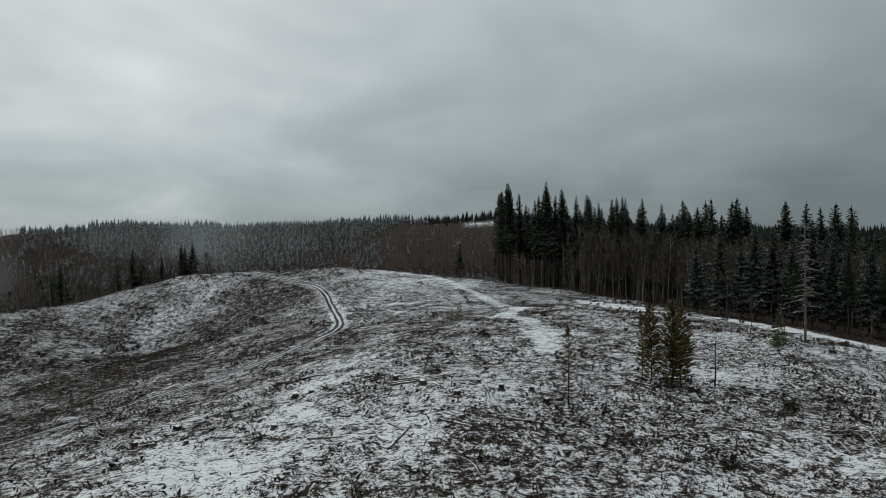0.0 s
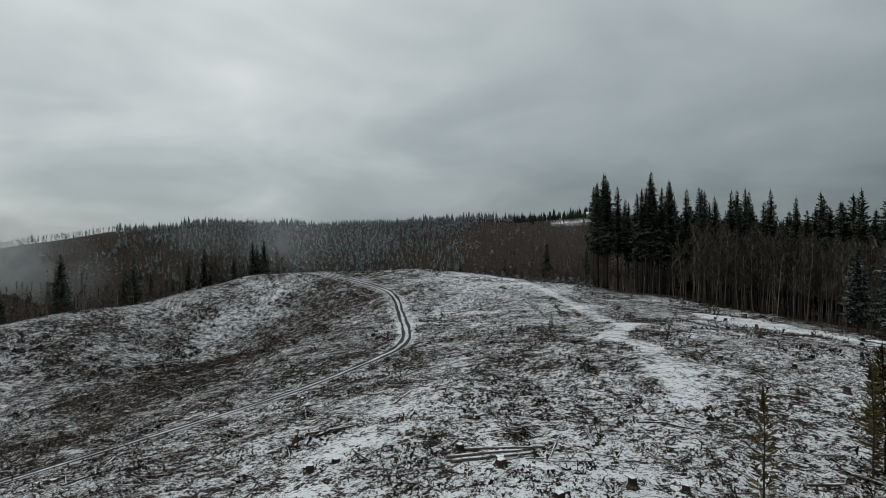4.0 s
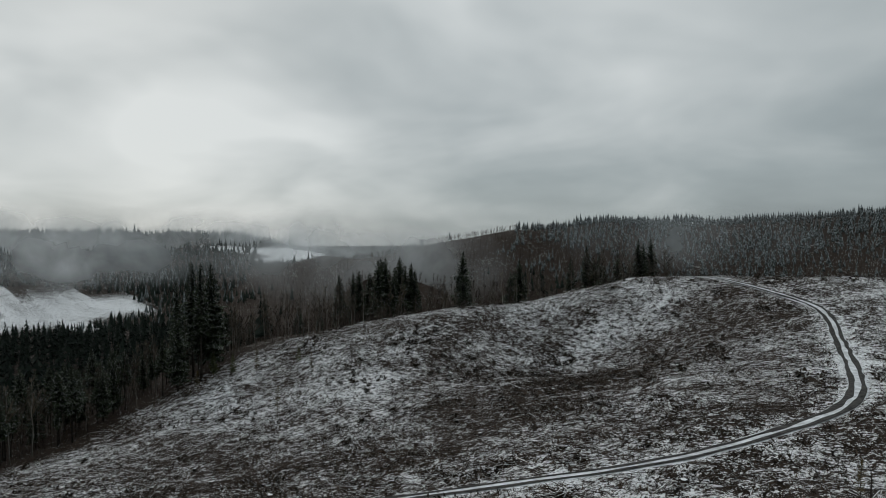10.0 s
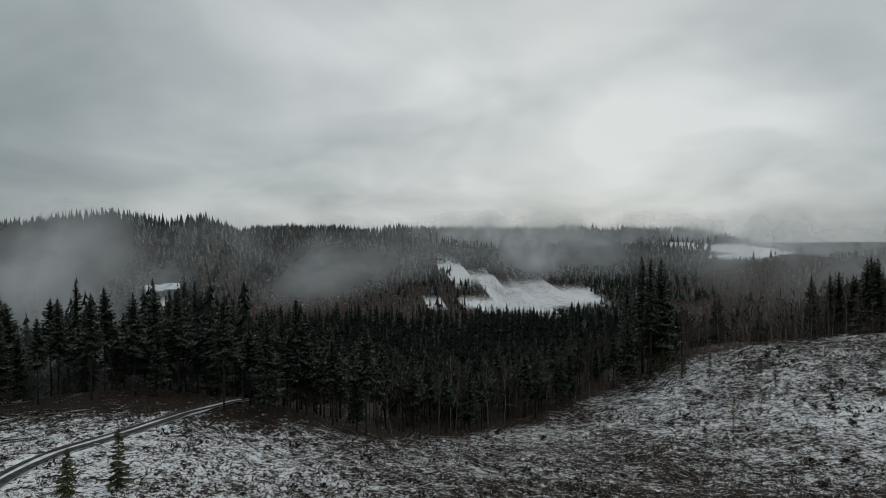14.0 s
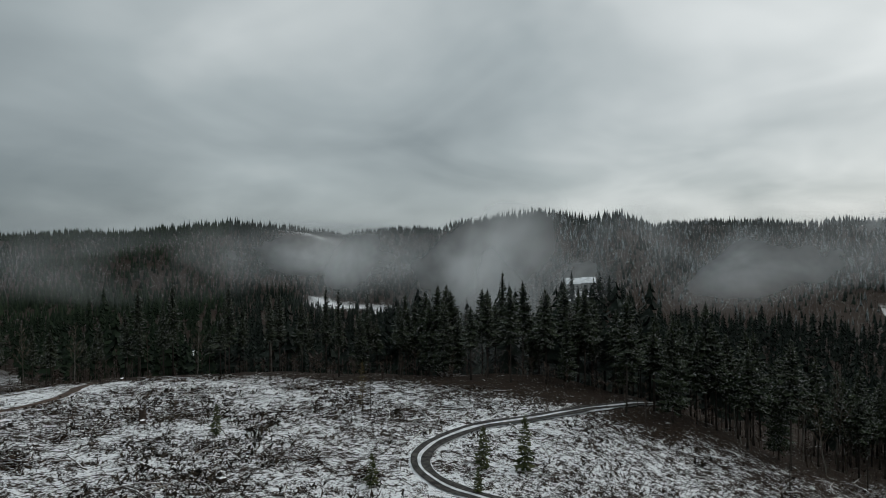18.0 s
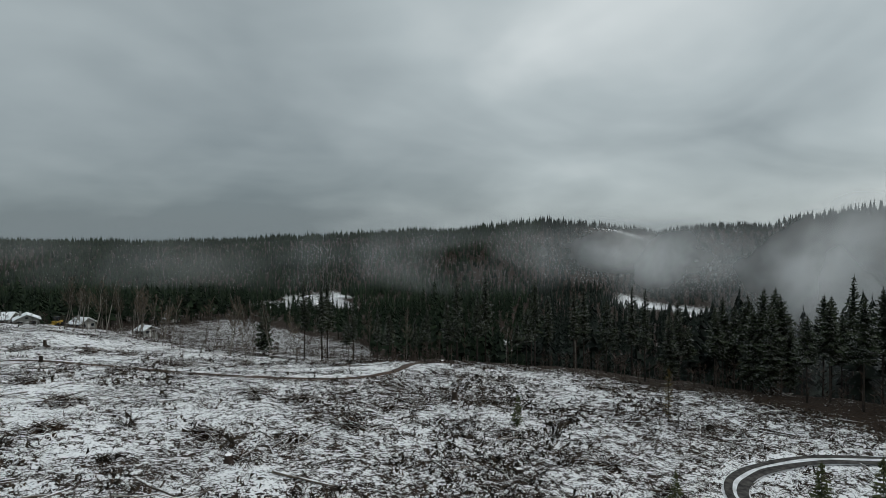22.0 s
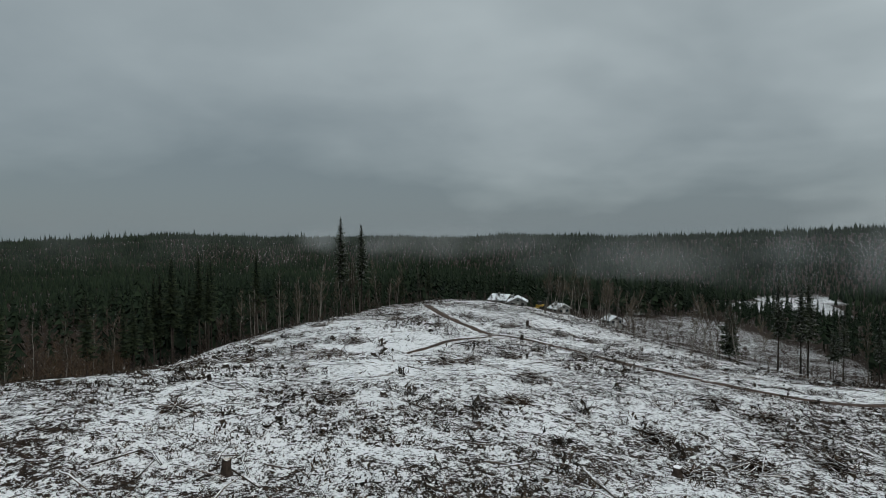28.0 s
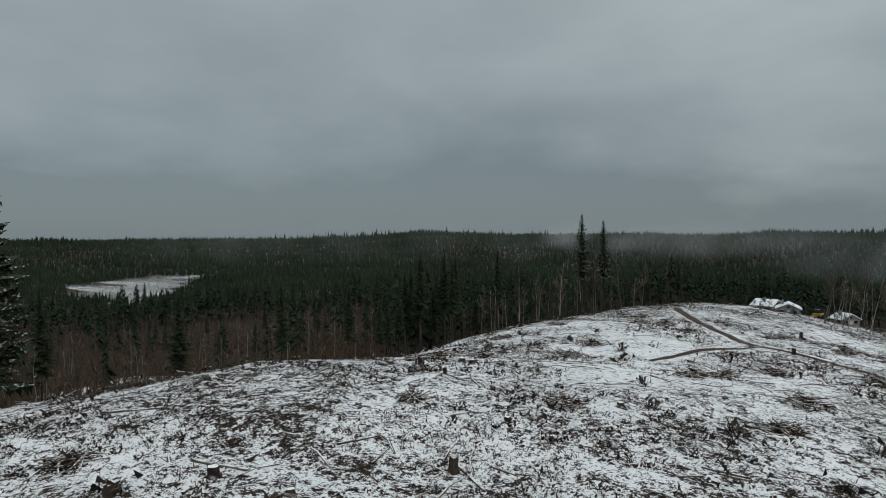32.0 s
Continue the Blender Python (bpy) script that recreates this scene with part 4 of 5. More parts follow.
# ---------------------------------------------------------------- trees that stand by themselves
r_tree = np.random.default_rng(77)
STAND = kinds("fir_tree", [conifer_meshes(42, 4.4, 0.36, 61 + i, 1.0, 40) for i in range(3)], BARK, NEEDLE, "very tall dark fir with a bare trunk in a tight stand", "tree", "tall firs of the stand")
for k in range(62):
    a, b = r_tree.uniform(0, 1), r_tree.uniform(0, 1)
    r_tree.choice(STAND).plant(24 + 62 * a ** 1.3, 256 - 26 * a + 30 * b, r_tree.uniform(0.86, 1.08) * (1 - 0.14 * a), r_tree.uniform(0, 360))
for k in range(75):
    a = r_tree.uniform(0, 1)
    MASSED.append((88 + 130 * a, 236 - 105 * a + r_tree.uniform(0, 26), r_tree.uniform(31, 42), 1))
for k in range(48):
    a = r_tree.uniform(0, 1)
    r_tree.choice(ALDERS).plant(50 + 100 * a + r_tree.uniform(-6, 6), 226 - 88 * a + r_tree.uniform(0, 22), r_tree.uniform(1.25, 1.65), r_tree.uniform(0, 360), r_tree.normal(0, 2.5))
for x, y, s in ((74, 164, 0.95), (80, 158, 1.0), (87, 153, 0.9), (93, 147, 0.85), (84, 166, 0.8), (99, 142, 0.9), (104, 150, 0.9), (78, 161, 0.8), (90, 150, 1.05), (96, 151, 1.0), (86, 160, 1.0), (109, 138, 0.95), (112, 144, 1.05), (70, 170, 0.8), (103, 139, 0.75)):
    r_tree.choice(SNOW_FIRS).plant(x, y, s, r_tree.uniform(0, 360))

# single tall firs on the rims
for x, y, s, kind in ((62.9, 18.2, 1.24, FULL_FIRS[1]), (44.5, -128, 0.96, TALL_FIRS[0]), (38.5, -130, 0.84, TALL_FIRS[1]), (-97, -66, 0.60, TALL_FIRS[2]), (-101, -60, 0.62, TALL_FIRS[0]),
                      (-118, -32, 0.56, TALL_FIRS[1]), (-122, -24, 0.52, TALL_FIRS[2]), (-76, -100, 0.66, TALL_FIRS[0]), (-79, -104, 0.72, TALL_FIRS[1]), (-73, -106, 0.68, TALL_FIRS[2]),
                      (-62, -104, 0.62, FULL_FIRS[0]), (-183, 134, 1.02, TALL_FIRS[0]), (-187, 139, 1.30, FULL_FIRS[2]), (-190, 135, 1.05, TALL_FIRS[2]), (-180, 126, 0.86, FULL_FIRS[0]), (-185, 128, 0.92, TALL_FIRS[1]), (-134, 2, 0.68, TALL_FIRS[1])):
    kind.plant(x, y, s, r_tree.uniform(0, 360), 0, "lone tall fir with dark drooping branches on the clearing rim")

for k in range(22):
    b, q = radians(r_tree.uniform(62, 88)), r_tree.uniform(150, 215)
    x, y = -16 - q * math.sin(b), 54 + q * math.cos(b)
    if not bool(inside(np.array([x]), np.array([y]), CLEARING)[0]):
        r_tree.choice(FULL_FIRS).plant(x, y, r_tree.uniform(0.35, 0.72), r_tree.uniform(0, 360), 0, "dark fir among bare alders below the clearing")

# fir groups in the brown valley to the north-west
for b0, b1, d, n, s in ((45, 52.5, 312, 18, 1.30), (40.6, 41.0, 312, 3, 1.45), (35, 37, 262, 4, 1.15), (23, 33, 262, 16, 1.05), (53, 60, 290, 4, 0.7)):
    for k in range(n):
        b, q = radians(r_tree.uniform(b0, b1)), d + r_tree.uniform(-14, 14)
        r_tree.choice(FULL_FIRS).plant(-16 - q * math.sin(b), 54 + q * math.cos(b), s * r_tree.uniform(0.8, 1.15), r_tree.uniform(0, 360), 0, "dark fir rising above the leafless valley woods")

def arrays_of(me, tall):
    v, f = np.empty(len(me.vertices) * 3), np.empty(len(me.polygons) * 3, np.int32)
    me.vertices.foreach_get("co", v)
    me.polygons.foreach_get("vertices", f)
    return v.reshape(-1, 3) / tall, f.reshape(-1, 3)


for group, meshes, tall, label in ((0, FIR_BUSHY, 27, "dark mass of firs behind the western edge"), (1, FIR_FULL, 25, "dark firs rising behind the alder belt")):
    x, y, h = np.array([m[:3] for m in MASSED if m[3] == group]).T
    for i, mat in ((0, BARK), (1, NEEDLE)):
        scatter("forest", [arrays_of(m[i], tall) for m in meshes], x, y, ground_z(x, y), h, 90 + group, mat, label, "forest")

# leaning alders below the hilltop on the south-west side
LEANERS = kinds("alder_tree", [bare_tree_meshes(12, 131 + i, 22, 0.4, 0.22) for i in range(3)], PALE_BARK, TWIG, "leaning leafless alder with dark forked limbs", "tree", "leaning alders")
for k in range(26):
    a = k / 25 + r_tree.normal(0, 0.02)
    r_tree.choice(LEANERS).plant(-14 - 50 * a + r_tree.normal(0, 3), -140 + 50 * a + r_tree.normal(0, 4), r_tree.uniform(0.8, 1.25), r_tree.uniform(0, 360))

for k in range(16):
    r_tree.choice(ALDERS).plant(r_tree.uniform(-52, -18), r_tree.uniform(-196, -158), r_tree.uniform(0.75, 1.1), r_tree.uniform(0, 360), r_tree.normal(0, 5), "tall bare alder standing beside the houses")

# young trees, poles and dead trees in the clearing
CEDAR = kinds("cedar_tree", [conifer_meshes(9.5, 2.0, 0.04, 81 + i, 0.5, 66, True) for i in range(2)], BARK, NEEDLE_BROWN, "bushy yellow-brown young cedar standing in the slash", "tree", "young cedars")
CEDAR[0].plant(27.1, 72.9, 1.12, 20)
CEDAR[1].plant(28.6, 74.0, 1.02, 120)
CEDAR[1].plant(25.6, 75.5, 1.0, 200)
THIN = kinds("sapling", [conifer_meshes(8.5, 1.1, 0.10, 91 + i, 0.5, 26, True) for i in range(3)], BARK, NEEDLE_BROWN, "spindly half-bare conifer sapling with sparse brown twigs", "tree", "spindly saplings")
for x, y, s in ((13.1, 63.8, 1.0), (23.9, 74, 1.0), (-17.5, 104, 0.4), (-84, 5, 0.8), (-129, 126, 0.85), (-166, 142, 0.8), (-148, 148, 0.7), (-172, 128, 0.7)):
    r_tree.choice(THIN).plant(x, y, s, r_tree.uniform(0, 360))
YOUNG = kinds("sapling", [conifer_meshes(6.5, 1.6, 0.04, 97 + i, 0.5, 26) for i in range(3)], BARK, NEEDLE_YOUNG, "young green fir growing beside the track", "tree", "young firs")
for x, y, s in ((-80, 30.5, 0.95), (-76, 27.5, 0.72), (-64, 22, 0.5), (-70, 30, 0.4), (-65, -1, 0.55), (4, 147, 0.35), (3, 134, 0.42), (5.5, 137, 0.28), (2, 140, 0.3), (-52, 54, 0.3), (-176, 140, 0.8), (-160, 152, 0.6), (-183, 138, 0.95), (54, 99, 0.95)):
    r_tree.choice(YOUNG).plant(x, y, s, r_tree.uniform(0, 360))


def snag(x, y, height, seed, label, limbs=10, radius=0.16):
    """A dead standing stem with broken limbs."""
    r = np.random.default_rng(seed)
    zs = np.linspace(-0.5, height, 7)
    lean = np.cumsum(r.normal(0, 0.05, (7, 2)), 0)
    t = new("dead_tree")
    t.matrix_basis = pose(x, y, gz(x, y))
    part("trunk", mesh_arrays("trunk", *tube(np.column_stack([lean, zs]), np.linspace(radius, radius * 0.3, 7), 7)), PALE_BARK if radius > 0.2 else BARK, t)
    for k in range(limbs):
        z = height * r.uniform(0.25, 0.97)
        o = np.array([np.interp(z, zs, lean[:, 0]), np.interp(z, zs, lean[:, 1]), z])
        a, l = r.uniform(0, 6.28), height * 0.16 * r.uniform(0.5, 1.3) * (1.25 - z / height)
        d = np.array([math.cos(a), math.sin(a), r.uniform(-0.15, 0.25)])
        p = [o, o + d * l * 0.5 + [0, 0, -0.06 * l], o + d * l + [0, 0, -0.25 * l]]
        part("branch", mesh_arrays("branch", *tube(p, [0.06 + radius * 0.16, 0.06, 0.03], 4)), PALE_BARK if radius > 0.2 else BARK, t)
    tagged(t, label, "dead tree")


snag(63.7, 108.3, 22, 1, "tall pale dead tree with drooping bare branches", 60, 0.23)
snag(32.9, 74.7, 6.2, 2, "thin dark dead pole standing in the slash", 5, 0.11)
snag(-105, 55, 6.5, 3, "thin dark dead pole on the slope", 4, 0.10)
snag(-126, 64, 5.5, 4, "short dark broken snag near the forest edge", 3, 0.13)
snag(-84.5, 6, 7.0, 5, "thin dead sapling stem with few twigs", 14, 0.07)
snag(-17, 104.3, 2.6, 6, "small dark dead stem beside the track", 6, 0.08)
for k, (x, y) in enumerate(((61, 88), (56, 100.5), (66, 96), (52, 104))):
    r_tree.choice(ALDERS).plant(x, y, 0.42 + 0.06 * k, r_tree.uniform(0, 360), 6, "small bare leaning alder above the snowy slope")


def young_plantation():
    x, y = jitter_grid(-100, 24, 258, 350, 3.6, 17)
    m = ~inside(x, y, CLEARING)
    x, y = x[m], y[m]
    scatter("young_firs", [mid_conifer(200 + i, 36, 0.22) for i in range(4)], x, y, ground_z(x, y) - 0.5, np.random.default_rng(5).uniform(2.4, 5.0, len(x)), 8, FAR_SNOWY,
            "young dark firs planted behind the crest", "young trees", 1.5)


young_plantation()


def brush():
    """Leafless scrub: behind the crest, round the rim and up the far north slope."""
    x, y = jitter_grid(-260, 220, -230, 560, 3.4, 23)
    d, b, e = np.hypot(x + 16, y - 54), bearing(x, y), edge_distance(x, y)
    out = ~inside(x, y, CLEARING)
    north = out & ((b < 21) | (b > 350)) & (d > 352) & (d < 470)
    rim = out & (e < 16) & (value_noise(x, y, 18, 9) > 0.38) & ~((b > 262) & (b < 316)) & (near_line(x, y, LINES["bench"]) > 8)
    m = north | rim
    x, y = x[m], y[m]
    scatter("scrub", [stick_tree(300 + i, 22) for i in range(5)], x, y, ground_z(x, y) - 0.3, np.random.default_rng(6).uniform(2.0, 5.0, len(x)), 9, FAR_TWIG,
            "tangled leafless brown scrub at the clearing rim", "shrubs", 2.6)


brush()


# ---------------------------------------------------------------- ground cover of the clear-cut
def tuft_template(seed, blades, arch, wide=0.11):
    r = np.random.default_rng(seed)
    heap = Heap()
    for k in range(blades):
        a, l = r.uniform(0, 6.28), r.uniform(0.5, 1.0)
        o = np.array([r.normal(0, 0.18), r.normal(0, 0.18), -0.06])
        d = np.array([math.cos(a), math.sin(a), 0])
        w = np.array([-d[1], d[0], 0]) * wide * r.uniform(0.6, 1.3)
        tip = o + d * l * arch + [0, 0, l * (1.0 - 0.35 * arch)]
        heap.add([o - w, o + w, tip], [(0, 1, 2)])
    return np.vstack(heap.v), np.vstack(heap.f)


def leafy_template(seed, leaves=7):
    r = np.random.default_rng(seed)
    heap = Heap()
    for k in range(leaves):
        c = np.array([r.normal(0, 0.34), r.normal(0, 0.34), abs(r.normal(0.25, 0.22))])
        heap.add(c + r.normal(0, 0.19, (3, 3)), [(0, 1, 2)])
    return np.vstack(heap.v), np.vstack(heap.f)


def cover_plants():
    r = np.random.default_rng(41)
    n = 460000
    x, y = r.uniform(-200, 105, n), r.uniform(-165, 275, n)
    # thickest along the middle of the clearing
    near_by = r.random(n) < np.where((x > -110) & (y > -70) & (y < 190), 1.0, 0.55)
    x, y = x[near_by], y[near_by]
    n = len(x)
    ways = np.minimum(np.minimum(near_line(x, y, LINES["west"]), near_line(x, y, LINES["south"])), np.minimum(near_line(x, y, LINES["fork"]), near_line(x, y, LINES["trail"]) + 0.3))
    ways = np.minimum(ways, near_line(x, y, LINES["bench"]) - 6)
    c = cover_at(x, y)
    patch = value_noise(x, y, 6, 12) * 0.75 + value_noise(x, y, 2.2, 13) * 0.5
    keep = inside(x, y, CLEARING) & (ways > 2.3) & (patch + 0.9 * (0.55 - c) + r.normal(0, 0.1, n) > 0.54)
    x, y, c = x[keep], y[keep], c[keep]
    kind = r.random(len(x)) + 0.5 * (value_noise(x, y, 14, 14) - 0.5)
    size = (0.20 + 0.40 * r.random(len(x)) ** 2.2) * (0.8 + 0.5 * value_noise(x, y, 9, 15))
    z = ground_z(x, y)
    for m, temps, mat, name, label in ((kind < 0.56, [tuft_template(i, 5, 0.6, 0.09) for i in range(8)], TUFT, "dead_grass", "tufts of dead brown grass poking through the snow"),
                                       ((kind >= 0.56) & (kind < 0.84), [tuft_template(20 + i, 5, 1.0, 0.08) for i in range(8)], TUFT, "brambles", "low arching brown bramble stems in the snow"),
                                       (kind >= 0.84, [leafy_template(40 + i) for i in range(6)], LEAF, "low_shrubs", "low dark leafy shrubs dotted over the clearing")):
        scatter(name, temps, x[m], y[m], z[m], size[m] * {"dead_grass": 1.0, "brambles": 1.3, "low_shrubs": 1.9}[name], 3, mat, label, "undergrowth")


def bushes():
    """Bigger dark clumps of leafless brush, thickest on the bank of the hollow."""
    r = np.random.default_rng(45)
    n = 9000
    x, y = r.uniform(-190, 100, n), r.uniform(-110, 270, n)
    w = 1.5 * np.exp(-((x + 120) / 55) ** 2 - ((y - 185) / 48) ** 2) + 0.6 * np.exp(-((x + 62) / 16) ** 2 - ((y - 220) / 22) ** 2) + 0.10
    ways = np.minimum(near_line(x, y, LINES["west"]), np.minimum(near_line(x, y, LINES["south"]), near_line(x, y, LINES["trail"])))
    m = inside(x, y, CLEARING) & (ways > 3) & (r.random(n) < 0.55 * w * (value_noise(x, y, 12, 46) > 0.42))
    x, y = x[m], y[m]
    temps = []
    for i in range(6):
        a, b = tuft_template(60 + i, 34, 0.75, 0.035), leafy_template(70 + i, 10)
        temps.append((np.vstack([a[0], b[0]]), np.vstack([a[1], b[1] + len(a[0])])))
    scatter("brush", temps, x, y, ground_z(x, y), r.uniform(0.9, 2.0, len(x)), 47, LEAF, "dark leafless brush clumps on the slope", "undergrowth")


LEAF = covered("salal_leaves", (0.010, 0.008, 0.006), (0.050, 0.036, 0.024), 0.2, 0.8, 0.22, 0.6, 0.95, 2.0, 0, "island")
cover_plants()
bushes()


def stick_template(seed):
    r = np.random.default_rng(seed)
    mid = [r.normal(0, 0.04), r.normal(0, 0.04) , r.uniform(0.02, 0.1)]
    return tube([(-0.5, 0, 0.02), mid, (0.5, 0, r.uniform(0.0, 0.14))], [0.021, 0.019, 0.010], 3)


def loose_sticks():
    r = np.random.default_rng(51)
    n = 62000
    x, y = r.uniform(-190, 100, n), r.uniform(-160, 270, n)
    ways = np.minimum(near_line(x, y, LINES["west"]), np.minimum(near_line(x, y, LINES["south"]), near_line(x, y, LINES["trail"]) + 0.6))
    patch = value_noise(x, y, 16, 22) * 0.7 + value_noise(x, y, 5, 23) * 0.4
    m = inside(x, y, CLEARING) & (ways > 2.2) & (patch + r.normal(0, 0.09, n) > 0.59)
    x, y = x[m], y[m]
    size = r.uniform(0.6, 1.0, len(x)) * np.where(r.random(len(x)) < 0.11, 4.6, 1.5)
    scatter("sticks", [stick_template(i) for i in range(8)], x, y, ground_z(x, y) + 0.03, size, 6, STICK, "broken grey branches strewn over the snow", "branches")


loose_sticks()


# ---------------------------------------------------------------- logs, stumps, slash piles
def log_mesh(length, radius, seed):
    r = np.random.default_rng(seed)
    n = 7
    xs = np.linspace(-length / 2, length / 2, n)
    p = np.column_stack([xs, np.cumsum(r.normal(0, 0.018 * length, n)) * 0.5, np.cumsum(r.normal(0, 0.008 * length, n)) * 0.5])
    rad = radius * np.linspace(1.0, r.uniform(0.55, 0.9), n) * r.uniform(0.9, 1.1, n)
    v, f = tube(p, rad, 9)
    v[:9, 0] += r.normal(0, 0.12 * radius * 3, 9)
    v[-11:-2, 0] += r.normal(0, 0.12 * radius * 3, 9)
    return mesh_arrays("log", v, f)


def smooth(me):
    me.polygons.foreach_set("use_smooth", np.ones(len(me.polygons), bool))
    return me


def log_thing(x, y, length, radius, turn, seed, label, lift=0.55):
    h = length * 0.42
    ca, sa = math.cos(radians(turn)), math.sin(radians(turn))
    z0, z1 = gz(x - h * ca, y - h * sa), gz(x + h * ca, y + h * sa)
    ob = new("log", smooth(log_mesh(length, radius, seed)))
    ob.data.materials.append(WOOD)
    ob.matrix_basis = pose(x, y, max((z0 + z1) / 2, gz(x, y)) + radius * lift, 0, -math.degrees(math.atan2(z1 - z0, 2 * h)), turn)
    return tagged(ob, label, "log")


# ends of the plainest logs in plan
LOGS = [(-6.6, 76.1, 0.8, 75.6), (-6.9, 74.1, -0.6, 74.7), (10.3, 83.2, 13.6, 81), (-15.7, 78.2, -13.3, 74.6), (-21.5, 84.8, -18.4, 87.2), (-6.4, 73, 0.4, 73.8),
        (-22.9, 85.9, -17.8, 86.1), (-4.8, 51.9, -3.1, 56.2), (-0.5, 58.5, 2.6, 56.2), (16.6, 22.5, 11.6, 21.4), (9.9, 14.6, 8.2, 11.6), (5.7, 15.5, 6.3, 12.6), (1.1, 11.5, -2.8, 13.7)]
MORE_LOGS = [(-3.5, -23.7, -6.1, -22.2), (33.3, 20.2, 28.2, 17.1), (-13, 5.1, -14.4, 3.8), (-15.1, 2.6, -17.2, 2.3), (-17.3, 6.1, -19.8, 6), (-14, 2.1, -17, 1.8), (-1.2, 10.3, -3.3, 10.6),
             (-93.4, 10.8, -94.6, 15.1), (-92, 11.7, -93.8, 15), (-27.6, 112, -26.4, 113.7), (-21.8, 103.1, -19.1, 100.4), (-15.9, 93.9, -14.3, 98.7), (-21.1, 84.2, -18.7, 87.5)]
r_log = np.random.default_rng(61)
for i, (a, b, c, d) in enumerate(LOGS + MORE_LOGS):
    long = math.hypot(c - a, d - b)
    log_thing((a + c) / 2, (b + d) / 2, long, 0.07 + 0.014 * long * r_log.uniform(0.7, 1.2), math.degrees(math.atan2(d - b, c - a)), 400 + i,
              "fallen grey log with a line of snow on top" if long > 4 else "short cut log half covered with snow")


def scattered_logs():
    r, n = np.random.default_rng(63), 0
    while n < 175:
        x, y = r.uniform(-130, 80), r.uniform(-100, 200)
        d = math.hypot(x + 16, y - 52)
        if d < 6 or not bool(inside(np.array([x]), np.array([y]), CLEARING)[0]):
            continue
        if min(float(near_line(np.array([x]), np.array([y]), LINES[k])[0]) for k in LINES) < 3.5:
            continue
        if float(value_noise(np.array([x]), np.array([y]), 24, 31)[0]) < 0.45 and r.random() < 0.8:
            continue
        long = r.choice([1.4, 2.2, 3.2, 4.6, 6.5], p=[0.3, 0.3, 0.2, 0.12, 0.08]) * r.uniform(0.8, 1.2)
        log_thing(x, y, long, r.uniform(0.07, 0.16), r.uniform(0, 180), 500 + n, "broken weathered log lying in the snow" if long > 2.6 else "short broken piece of log in the snow")
        n += 1


scattered_logs()


def stump_thing(x, y, height, radius, seed, lean=0.0):
    r = np.random.default_rng(seed)
    sides = 11
    t = np.arange(sides) * 2 * np.pi / sides
    flare = 1 + 0.35 * np.abs(np.sin(t * 2.5 + r.uniform(0, 6)))
    rings = []
    for z, k in ((-0.35, 1.35), (0.0, 1.2), (0.3 * height, 1.0), (0.7 * height, 0.94), (height, 0.92)):
        w = radius * k * (flare if z < 0.1 * height else 1 + 0.06 * r.normal(0, 1, sides))
        rings.append(np.column_stack([w * np.cos(t), w * np.sin(t), np.full(sides, z) + (r.normal(0, 0.03 * height + 0.015, sides) if z == height else 0)]))
    v = np.vstack(rings)
    f = [(i * sides + k, i * sides + (k + 1) % sides, (i + 1) * sides + (k + 1) % sides, (i + 1) * sides + k) for i in range(4) for k in range(sides)]
    s = new("stump")
    s.matrix_basis = pose(x, y, gz(x, y), lean, 0, r.uniform(0, 360))
    part("bark", mesh_from("bark", v.tolist(), f), STUMP_WOOD, s)
    top = np.vstack([rings[-1] * [0.97, 0.97, 1], [[0, 0, height + 0.02]]])
    part("cut_face", mesh_from("cut_face", top.tolist(), [(k, (k + 1) % sides, sides) for k in range(sides)]), CUT_TOP, s, "snow-dusted sawn face")
    tagged(s, "dark tall burnt stump standing in the snow" if height > 1.2 else "low dark tree stump with snow on its cut face", "stump", "stumps of the clearing")


CUT_TOP = covered("stump_top", (0.10, 0.07, 0.05), (0.30, 0.23, 0.16), 4.0, 0.9, 0.8, 0.2, 0.5, 1.2)
STUMPS = [(10.7, 64.4), (32.2, 68.2), (1.4, 65.4), (9.8, 68.8), (-16.9, 60.9), (-25, 59.2), (-30.6, 60.4), (-2.5, 71.6), (43, 62.4), (-2.6, 72.2), (-78.3, 119.5), (-18, 73.9), (-16.4, 75.7),
          (-5.2, -7.1), (-63.7, -12.9), (-68.8, -13.2), (-31.8, 2.5), (6.6, 22.3), (13, 23.3), (-134.4, 131.5), (-111.4, 99.2), (-24.2, 110), (15.9, -35)]
for i, (x, y) in enumerate(STUMPS):
    stump_thing(x, y, r_log.uniform(0.35, 0.75), r_log.uniform(0.22, 0.4), 700 + i)
for x, y, h, w in ((-15.4, -63.5, 1.1, 0.32), (-14.7, -94, 1.5, 0.34), (0.6, 12.6, 1.15, 0.34), (-64.8, -14.6, 1.2, 0.4)):
    stump_thing(x, y, h, w, int(800 + x), 4)


def scattered_stumps():
    r, n = np.random.default_rng(67), 0
    while n < 85:
        x, y = r.uniform(-150, 85), r.uniform(-110, 215)
        if math.hypot(x + 16, y - 52) < 6 or not bool(inside(np.array([x]), np.array([y]), CLEARING)[0]):
            continue
        if min(float(near_line(np.array([x]), np.array([y]), LINES[k])[0]) for k in LINES) < 3.2:
            continue
        stump_thing(x, y, r.uniform(0.25, 0.7), r.uniform(0.2, 0.42), 900 + n)
        n += 1


scattered_stumps()

PILE_STICKS = [smooth(log_mesh(r_log.uniform(1.4, 3.8), r_log.uniform(0.03, 0.085), 1200 + i)) for i in range(10)]
for me in PILE_STICKS:
    me.materials.append(WOOD)


